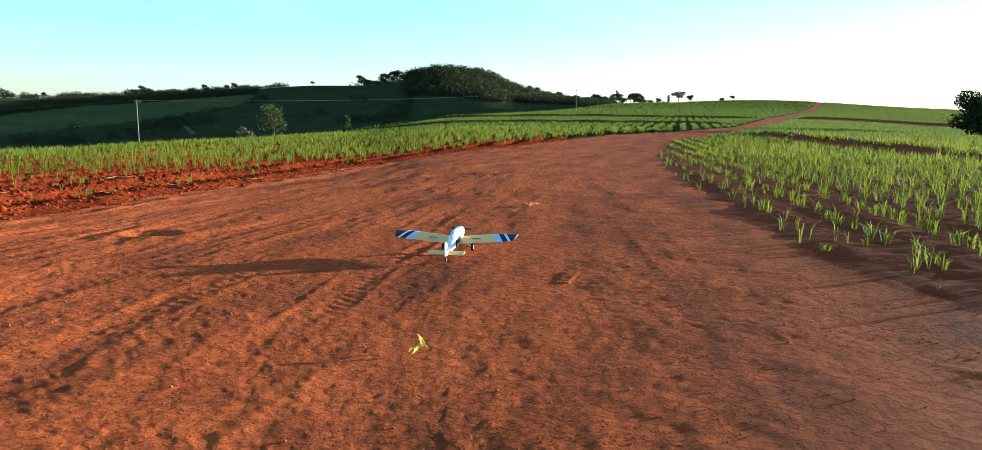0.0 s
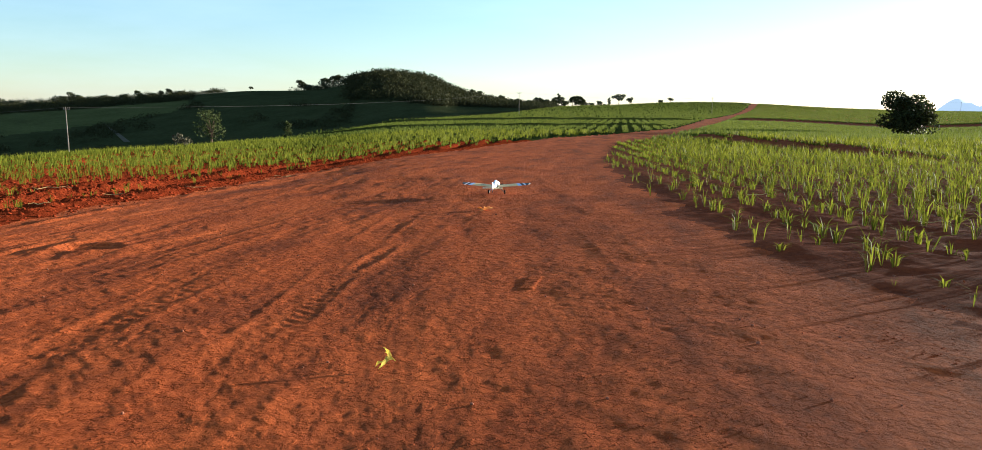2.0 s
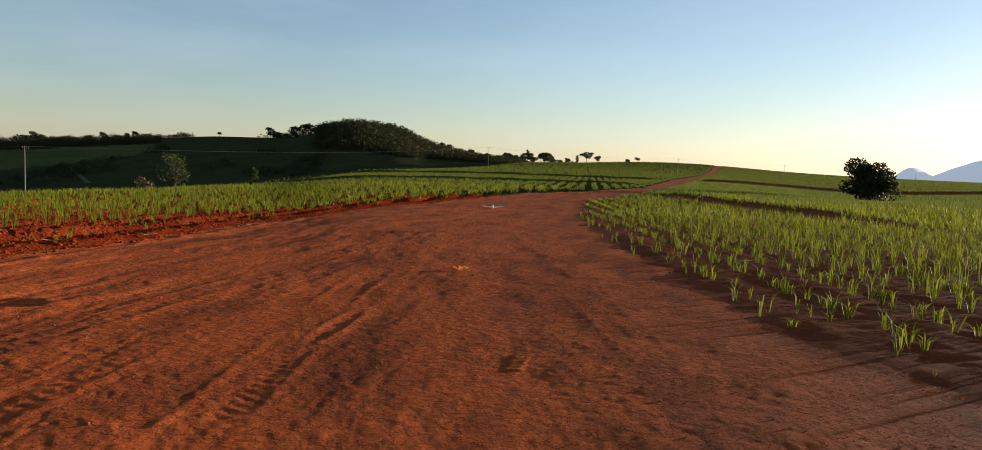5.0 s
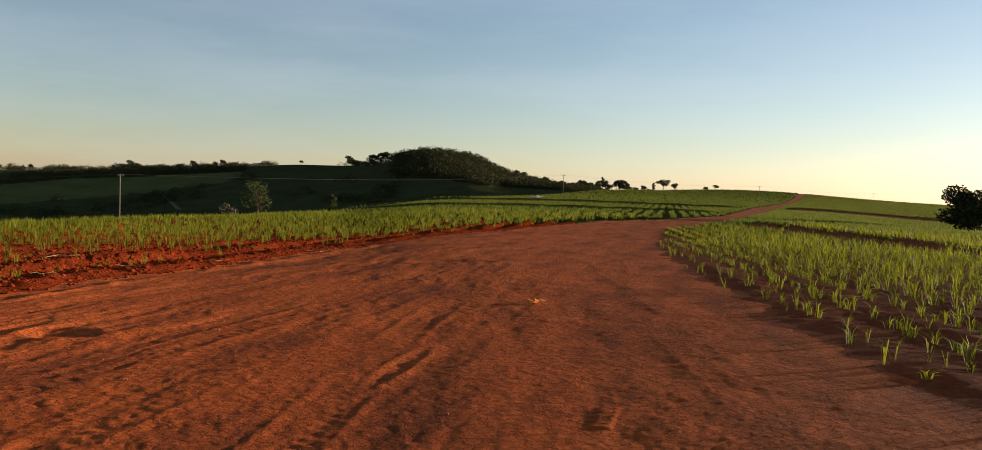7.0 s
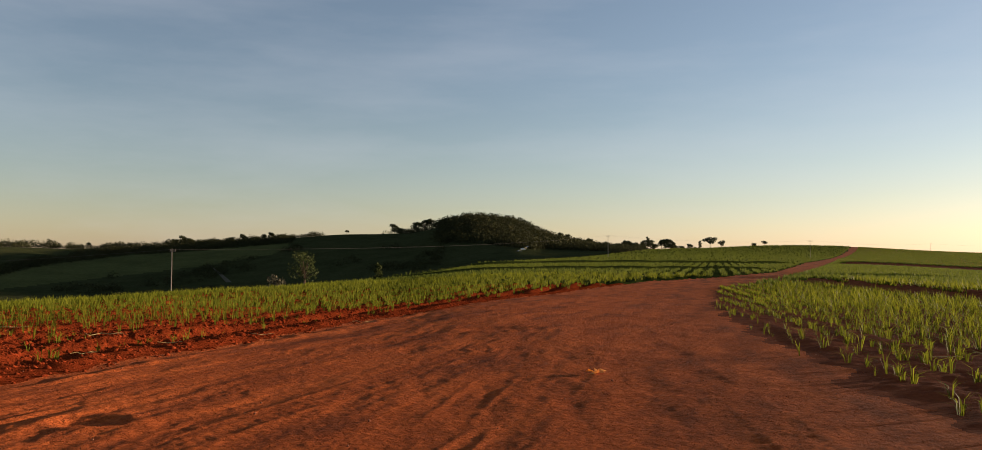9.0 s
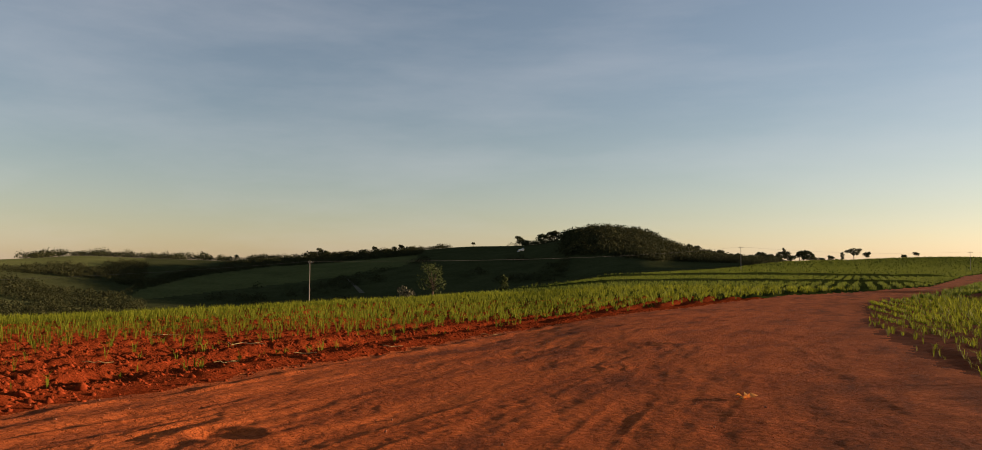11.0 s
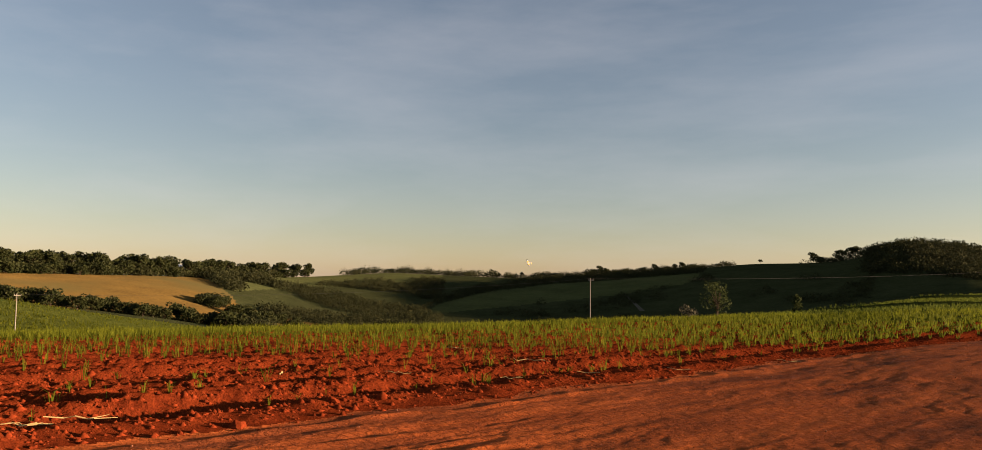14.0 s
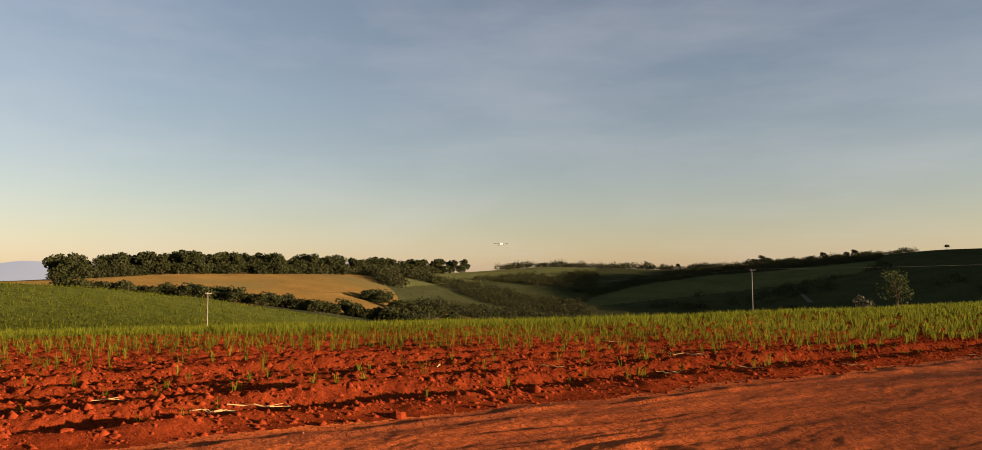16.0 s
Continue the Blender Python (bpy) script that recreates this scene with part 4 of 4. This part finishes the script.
def wheel(parent, name, x, y, z, r, w):
    bm = bmesh.new()
    prof = [(x - w / 2, r * 0.62), (x - w / 2, r * 0.9), (x - w / 4, r), (x + w / 4, r), (x + w / 2, r * 0.9), (x + w / 2, r * 0.62)]
    rings = [[bm.verts.new((px, y + rr * math.cos(k * math.tau / 16), z + rr * math.sin(k * math.tau / 16))) for k in range(16)] for px, rr in prof]
    for lo, hi in zip(rings, rings[1:]):
        for k in range(16):
            bm.faces.new((lo[k], lo[(k + 1) % 16], hi[(k + 1) % 16], hi[k]))
    tyre = part(name, bm, M_RUBBER, parent, "black rubber wheel")
    bm = bmesh.new()
    tube(bm, [(x - w * 0.4, y, z), (x + w * 0.4, y, z)], r * 0.63, 12)
    part("hub", bm, M_WHITE, tyre)
    return tyre


def model_plane():
    """A tail-dragger on its own origin: nose to +y, wheels' foot at z 0."""
    root = new("model_airplane")
    bm = bmesh.new()
    st = ((0.42, 0.032, 0.045, 0.15), (0.38, 0.048, 0.055, 0.152), (0.26, 0.055, 0.066, 0.155), (0.05, 0.056, 0.075, 0.16), (-0.12, 0.047, 0.062, 0.16), (-0.29, 0.03, 0.04, 0.155), (-0.45, 0.013, 0.026, 0.15))
    rings = [[bm.verts.new((w * (abs(math.cos(a)) ** 0.6) * math.copysign(1, math.cos(a)), y, z + h * (abs(math.sin(a)) ** 0.6) * math.copysign(1, math.sin(a))))
              for a in [k * math.tau / 16 + 0.001 for k in range(16)]] for y, w, h, z in st]
    for lo, hi in zip(rings, rings[1:]):
        for k in range(16):
            bm.faces.new((lo[k], lo[(k + 1) % 16], hi[(k + 1) % 16], hi[k]))
    bm.faces.new(rings[0])
    bm.faces.new(rings[-1][::-1])
    part("fuselage", bm, M_WHITE, root, "white film-covered fuselage")
    bm = bmesh.new()
    bmesh.ops.create_uvsphere(bm, u_segments=14, v_segments=8, radius=1, matrix=Matrix.Translation((0, 0.06, 0.225)) @ Matrix.Diagonal((0.04, 0.15, 0.045, 1)))
    part("canopy", bm, M_BLUE, root, "pale blue canopy")
    bm = bmesh.new()
    block(bm, (0.049, -0.12, 0.12), (0.059, 0.10, 0.20), 0.004)
    part("side_panel", bm, M_BLACK, root, "black side marking")
    for s in (-1, 1):
        bm = bmesh.new()
        wing_slab(bm, s * 0.05, s * 0.44, 0.22, -0.03, 0.215, -0.028, 0.128, 0.165, 0.03, 0, s * 0.10)
        panel = part("wing", bm, M_CREAM, root, "cream translucent wing panel")
        cuts = ((0.44, 0.515, M_BLUE), (0.515, 0.575, M_BLACK), (0.575, 0.605, M_WHITE), (0.605, 0.70, M_BLACK))
        for x0, x1, mat in cuts:
            bm = bmesh.new()
            za, zb = 0.165 + (x0 - 0.44) * 0.095, 0.165 + (x1 - 0.44) * 0.095
            wing_slab(bm, s * x0, s * x1, 0.215 - (x0 - 0.44) * 0.05, -0.028, 0.215 - (x1 - 0.44) * 0.05, -0.028 + 0.06 * (x1 - 0.44), za, zb, 0.03 - (x1 - 0.44) * 0.03, s * 0.10, s * (0.10 if x1 < 0.65 else -0.03))
            part("wing_stripe", bm, mat, panel)
        bm = bmesh.new()
        block(bm, (min(s * 0.20, s * 0.30), 0.03, 0.1765), (max(s * 0.20, s * 0.30), 0.05, 0.1775))
        part("wing_lettering", bm, M_BLACK, panel)
        bm = bmesh.new()
        tube(bm, [(s * 0.05, 0.20, 0.12), (s * 0.155, 0.22, 0.012)], 0.006, 6)
        part("gear_leg", bm, M_STEEL, root)
        wheel(root, "wheel", s * 0.17, 0.22, 0.009, 0.043, 0.028)
    bm = bmesh.new()
    wing_slab(bm, -0.2, 0.2, -0.35, -0.47, -0.35, -0.47, 0.155, 0.155, 0.012)
    part("tailplane", bm, M_CREAM, root, "cream tailplane")
    bm = bmesh.new()
    v = [bm.verts.new(c) for x in (-0.007, 0.007) for c in ((x, -0.31, 0.18), (x, -0.40, 0.275), (x, -0.475, 0.275), (x, -0.48, 0.14))]
    for f in ((3, 2, 1, 0), (4, 5, 6, 7), (0, 1, 5, 4), (1, 2, 6, 5), (2, 3, 7, 6), (3, 0, 4, 7)):
        bm.faces.new([v[i] for i in f])
    bmesh.ops.bevel(bm, geom=list(bm.edges), offset=0.003, segments=1, affect="EDGES")
    part("tail_fin", bm, M_WHITE, root, "white tail fin")
    wheel(root, "tail_wheel", 0.0, -0.44, 0.088, 0.018, 0.014)
    bm = bmesh.new()
    tube(bm, [(0, -0.44, 0.088), (0, -0.42, 0.145)], 0.004, 6)
    part("tail_strut", bm, M_STEEL, root)
    prop = new("propeller")
    prop.parent = root
    prop.location = (0, 0.44, 0.15)
    bm = bmesh.new()
    for s in (-1, 1):
        wing_slab(bm, s * 0.012, s * 0.12, 0.006, -0.006, 0.003, -0.003, 0.0, 0.0, 0.02)
    part("blade", bm, M_BLACK, prop)
    bm = bmesh.new()
    tube(bm, [(0, -0.02, 0), (0, 0.0, 0), (0, 0.02, 0), (0, 0.035, 0)], [0.025, 0.026, 0.016, 0.003], 12)
    part("spinner", bm, M_WHITE, prop)
    tagged(root, "white and cream model airplane with black wing stripes", "model airplane")
    return root, prop


plane, propeller = model_plane()


# ---------------------------------------------------------------- small things on the ground
def yellow_leaf():
    """A crumpled strip of leaf with curled side shreds."""
    x, y = -0.485, 4.97
    bm = bmesh.new()
    g = random.Random(2)

    def ribbon(points, widths, twist):
        rows = []
        for k, (c, w) in enumerate(zip(points, widths)):
            t = twist + 0.9 * k + g.uniform(-0.4, 0.4)
            side = Vector((math.cos(t), 0.5 * math.sin(t), 0.8 * math.sin(t))) * w
            fold = Vector((0, 0, 0.35 * w))
            rows.append([bm.verts.new(Vector(c) + side * f + fold * (1 - abs(f)) + Vector((0, 0, 0.02 + 0.4 * c[2]))) for f in (-1, 0, 1)])
        for lo, hi in zip(rows, rows[1:]):
            for k in (0, 1):
                bm.faces.new((lo[k], lo[k + 1], hi[k + 1], hi[k]))

    ribbon(((-0.035, -0.075, 0.0), (-0.02, -0.045, 0.012), (0.0, -0.02, 0.02), (0.018, 0.01, 0.03), (0.02, 0.04, 0.045), (0.0, 0.07, 0.055), (-0.015, 0.09, 0.06)), (0.01, 0.018, 0.016, 0.02, 0.018, 0.016, 0.008), 0.3)
    ribbon(((0.015, 0.0, 0.025), (0.045, 0.01, 0.03), (0.065, 0.0, 0.015)), (0.012, 0.014, 0.005), 1.2)
    ribbon(((-0.01, -0.03, 0.015), (-0.04, -0.025, 0.02), (-0.06, -0.045, 0.002)), (0.012, 0.012, 0.004), 2.0)
    ribbon(((0.0, 0.06, 0.05), (0.03, 0.075, 0.035), (0.04, 0.09, 0.01)), (0.01, 0.012, 0.004), 0.8)
    bmesh.ops.solidify(bm, geom=list(bm.faces), thickness=0.002)
    ob = part("withered_leaf", bm, M_LEAF_YELLOW)
    ob.location = (x, y, ground_z(x, y) - 0.005)
    tagged(ob, "crumpled yellow withered leaf lying on the dirt", "leaf")


yellow_leaf()


def straw(x, y, ln, turn, seed, lift=0.03):
    g = random.Random(seed)
    bm = bmesh.new()
    pts = [Vector((math.cos(turn) * ln * (k / 5 - 0.5), math.sin(turn) * ln * (k / 5 - 0.5) + g.uniform(-0.05, 0.05) * ln * 2, g.uniform(0, 0.05))) for k in range(6)]
    tube(bm, pts, [0.005, 0.007, 0.008, 0.007, 0.005, 0.003], 6)
    if g.random() < 0.6:
        a = pts[3]
        tube(bm, [a, a + Vector((math.cos(turn + 0.6), math.sin(turn + 0.6), 0.1)) * ln * 0.3], [0.006, 0.002], 5)
    ob = part("cane_straw", bm, M_STRAW)
    ob.location = (x, y, ground_z(x, y) + lift)
    tagged(ob, "dry pale cane stalk lying on red earth", "stalk", "dry stalks")


def litter():
    for x, y, ln, turn, s in ((-7.0, 17.2, 0.7, 0.1, 1), (-8.5, 17.3, 0.8, 0.25, 2), (-9.1, 13.8, 0.5, 0.05, 3), (-9.3, 7.7, 0.75, 0.55, 4), (-9.6, 8.0, 0.5, 0.9, 5),
                              (-9.0, 7.9, 0.7, 0.6, 6), (-9.45, 7.6, 0.8, 0.3, 15), (-9.2, 7.75, 0.6, 0.85, 16), (-8.75, 8.15, 0.7, 0.75, 17), (-10.9, 7.2, 0.7, 0.95, 18), (-13.2, 11.5, 0.5, 0.4, 19), (-8.8, 11.0, 0.4, 1.2, 20), (-11.2, 7.4, 0.5, 0.8, 7), (-6.0, 19.2, 0.5, 0.2, 8), (-12.5, 20.5, 0.7, 0.3, 9), (-10.5, 12.5, 0.35, 2.2, 10),
                              (6.2, 14.6, 0.5, 0.1, 11), (7.1, 10.6, 0.45, -0.3, 12), (-4.9, 24.5, 0.6, 0.2, 13), (-7.9, 15.6, 0.4, 0.5, 14)):
        straw(x, y, ln, turn, s)


litter()


def husk():
    """A bright dry husk on the road."""
    bm = bmesh.new()
    g = random.Random(9)
    for k in range(4):
        t, ln = k * 0.8 + g.uniform(-0.3, 0.3), g.uniform(0.16, 0.27)
        o, d = Vector((k * 0.03, 0, 0.01)), Vector((math.cos(t), math.sin(t), 0))
        s = Vector((-d.y, d.x, 0.4)) * 0.025
        v = [bm.verts.new(c) for c in (o - s * 0.3, o + s * 0.3, o + d * ln * 0.6 + s + Vector((0, 0, 0.05)), o + d * ln * 0.6 - s + Vector((0, 0, 0.03)), o + d * ln + Vector((0, 0, 0.02)))]
        bm.faces.new((v[0], v[1], v[2], v[3]))
        bm.faces.new((v[3], v[2], v[4]))
    bmesh.ops.solidify(bm, geom=list(bm.faces), thickness=0.003)
    ob = part("dry_husk", bm, M_HUSK)
    ob.location = (0.61, 12.95, ground_z(0.61, 12.95))
    tagged(ob, "pale orange dry cane husk on the dirt road", "husk")


husk()


def lump(seed, squash=0.7):
    bm = bmesh.new()
    bmesh.ops.create_icosphere(bm, subdivisions=2, radius=1)
    for v in bm.verts:
        v.co *= 1 + 0.5 * noise.noise(v.co * 1.5 + Vector((seed * 7.1, 0, 0))) + 0.25 * noise.noise(v.co * 3.3 + Vector((0, seed * 5.3, 0)))
        v.co.z *= squash
    return bm


def clods():
    g = random.Random(77)
    meshes = []
    for k in range(5):
        me = bpy.data.meshes.new("earth_clod")
        bm = lump(k)
        bm.to_mesh(me)
        bm.free()
        me.materials.append(M_CLOD)
        meshes.append(me)
    done = 0
    while done < 180:
        y = g.uniform(4, 30)
        x = float(np.interp(y, EDGE_LY, EDGE_LX)) - abs(g.gauss(0.3, 1.6)) + 0.2
        s = min(0.11, 0.02 + abs(g.gauss(0, 0.03)))
        ob = new("earth_clod", meshes[done % 5])
        ob.matrix_basis = pose(x, y, ground_z(x, y) - 0.1 * s, g.uniform(-25, 25), 0, g.uniform(0, 360)) @ Matrix.Scale(s, 4)
        tagged(ob, "rough lump of red earth turned up by the plough", "clod", "earth clods")
        done += 1
    # crumbs too many to count
    V, F, at = [], [], 0
    bm = bmesh.new()
    bmesh.ops.create_icosphere(bm, subdivisions=1, radius=1)
    base = np.array([v.co[:] for v in bm.verts])
    faces = np.array([[v.index for v in f.verts] for f in bm.faces])
    bm.free()
    q = np.random.default_rng(5)
    octa = np.array([(1, 0, 0), (0, 1, 0), (-1, 0, 0), (0, -1, 0), (0, 0, 1), (0, 0, -1)], float)
    sides = np.array([(0, 1, 4), (1, 2, 4), (2, 3, 4), (3, 0, 4), (1, 0, 5), (2, 1, 5), (3, 2, 5), (0, 3, 5)])

    def crumble(x, y, s, sink):
        n = len(x)
        turn = q.uniform(0, math.tau, n)
        c, d = np.cos(turn)[:, None], np.sin(turn)[:, None]
        spun = np.stack([octa[:, 0] * c - octa[:, 1] * d, octa[:, 0] * d + octa[:, 1] * c, octa[:, 2] + 0 * c], -1)
        v = np.stack([x, y, height(x, y) + sink * s], -1)[:, None] + spun * (1 + q.uniform(-0.45, 0.45, (n, 6, 3))) * s[:, None, None] * [1.2, 1.2, 0.9]
        return v.reshape(-1, 3), (sides[None] + (np.arange(n) * 6)[:, None, None]).reshape(-1, 3)

    n = 17000
    y = 2.5 + 40 * q.uniform(0, 1, n) ** 1.3
    edge = np.interp(y, EDGE_LY, EDGE_LX)
    x = edge - np.abs(q.normal(0, 5, n)) - 0.1 + 0.25 * q.normal(0, 1, n)
    s = 0.011 + np.minimum(np.abs(q.normal(0, 0.021, n)), 0.07)
    v, f = crumble(x, y, s, -0.15)
    tagged(sheet("earth_crumbs", v.reshape(-1, 3), f.reshape(-1, 3), M_CLOD), "crumbled red earth along the ploughed edge", "earth", kind="stuff")
    # loose crumbs over the packed earth, thicker in patches
    n = 60000
    ang, rad = q.uniform(-0.62, 1.45, n), 3.2 + 15 * q.uniform(0, 1, n) ** 1.3
    x, y = -rad * np.sin(ang), rad * np.cos(ang)
    a, b = road_sides(x, y)
    k = (a > -0.5) & (b > -1.5) & (q.uniform(-0.9, 0.7, n) < vnoise(x * 0.9, y * 0.6, 61) + 0.5 * vnoise(x * 3, y * 2, 62))
    x, y = x[k], y[k]
    n = len(x)
    s = 0.003 + np.minimum(np.abs(q.normal(0, 0.0036, n)), 0.010)
    v, f = crumble(x, y, s, -0.3)
    tagged(sheet("road_crumbs", v.reshape(-1, 3), f.reshape(-1, 3), M_CRUMB), "loose red earth crumbs over the dirt road", "earth", kind="stuff")
    n = 500
    y = 3 + 22 * q.uniform(0, 1, n) ** 1.5
    x = q.uniform(-8, 5, n)
    s = 0.003 + np.abs(q.normal(0, 0.005, n))
    z = height(x, y) + 0.3 * s
    jit = 1 + q.uniform(-0.3, 0.3, (n, len(base), 1))
    v = np.stack([x, y, z], -1)[:, None] + base * jit * s[:, None, None]
    f = faces[None] + (np.arange(n) * len(base))[:, None, None]
    tagged(sheet("gravel", v.reshape(-1, 3), f.reshape(-1, 3), M_STONE), "small pale pebbles scattered over the dirt road", "gravel", kind="stuff")


clods()


def edge_plants():
    """The plants that stand singly along both edges."""
    meshes = []
    for k in range(8):
        v, f = blades(np.zeros((1, 3)), np.array([1.0]), 5 + k % 3, np.array([0.026]), True, 0.75)
        me = bpy.data.meshes.new("cane_plant")
        me.from_pydata(v.tolist(), [], f.tolist())
        me.materials.append(M_LEAF_DRY)
        meshes.append(me)
    g = random.Random(15)

    def plant(x, y, tall, label):
        ob = new("cane_plant", meshes[g.randrange(8)])
        ob.matrix_basis = pose(x, y, ground_z(x, y) - 0.01, 0, 0, g.uniform(0, 360)) @ Matrix.Scale(tall, 4)
        tagged(ob, label, "cane plant", "single cane plants")

    plant(3.9, 9.4, 0.47, "tall bright young cane tuft at the road edge")
    plant(4.05, 9.5, 0.36, "tall bright young cane tuft at the road edge")
    for _ in range(70):
        y = g.uniform(6, 34)
        x = float(np.interp(y, EDGE_RY, EDGE_RX)) + abs(g.gauss(0.6, 1.6)) + 0.3
        plant(x, y, g.uniform(0.12, 0.5), "young green cane plant in dark red earth")
    for _ in range(150):
        y = g.uniform(4, 26)
        x = float(np.interp(y, EDGE_LY, EDGE_LX)) - abs(g.gauss(2.5, 3)) - 0.7
        plant(x, y, g.uniform(0.16, 0.42), "sparse young cane plant on ploughed red earth")


edge_plants()


# ---------------------------------------------------------------- what moves
def motions():
    # seconds, x, y, z, pitch up, bank to the right, heading to the left
    walk(plane, [(t, pose(x, y, z, p, bk, h)) for t, x, y, z, p, bk, h in (
        (0, -0.41, 8.47, 0.005, 9, 0, -9),
        (0.5, -0.07, 10.15, -0.005, 9, 0, -12),
        (1, 0.30, 11.50, -0.01, 7, 0, -13),
        (1.5, 0.68, 13.20, -0.02, 4, 0, -14),
        (2, 1.09, 15.80, -0.03, 1, 0, -12),
        (2.5, 1.48, 18.89, -0.08, 0, 0, -10),
        (3, 1.83, 22.71, -0.15, 0, 0, -8),
        (5.5, 4.88, 45.99, -0.70, 2, 0, -2),
        (6, 4.96, 51.22, -0.41, 4, 0, 1),
        (6.5, 4.76, 56.54, 0.19, 6, 0, 3),
        (7, 4.48, 61.78, 1.15, 8, -3, 4),
        (7.5, 4.03, 66.02, 1.75, 6, -6, 8),
        (8, 3.23, 70.26, 2.09, 4, -10, 16),
        (8.5, 1.87, 73.41, 2.04, 3, -16, 25),
        (9, -0.21, 77.63, 1.98, 3, -22, 29),
        (11.5, -23.63, 105.58, 4.29, 5, -24, 63),
        (12, -31.24, 108.87, 5.26, 5, -32, 67),
        (12.5, -38.38, 111.95, 6.36, 5, -46, 79),
        (13, -45.38, 111.58, 6.32, 3, -68, 104),
        (13.5, -51.90, 108.70, 5.54, 0, -68, 119),
        (14, -58.32, 104.28, 4.38, -3, -48, 144),
        (14.5, -61.68, 95.23, 3.07, 0, -25, 173),
        (15, -60.86, 83.58, 3.14, 4, -8, 191),
        (15.5, -56.76, 70.22, 3.87, 5, -4, 201),
        (16, -50.08, 56.06, 4.36, 3, -3, 205),
    )])
    walk(propeller, [(k / 30, Matrix.Translation((0, 0.44, 0.15)) @ pose(0, 0, 0, 0, (k * 75) % 360, 0)) for k in range(481)])


motions()
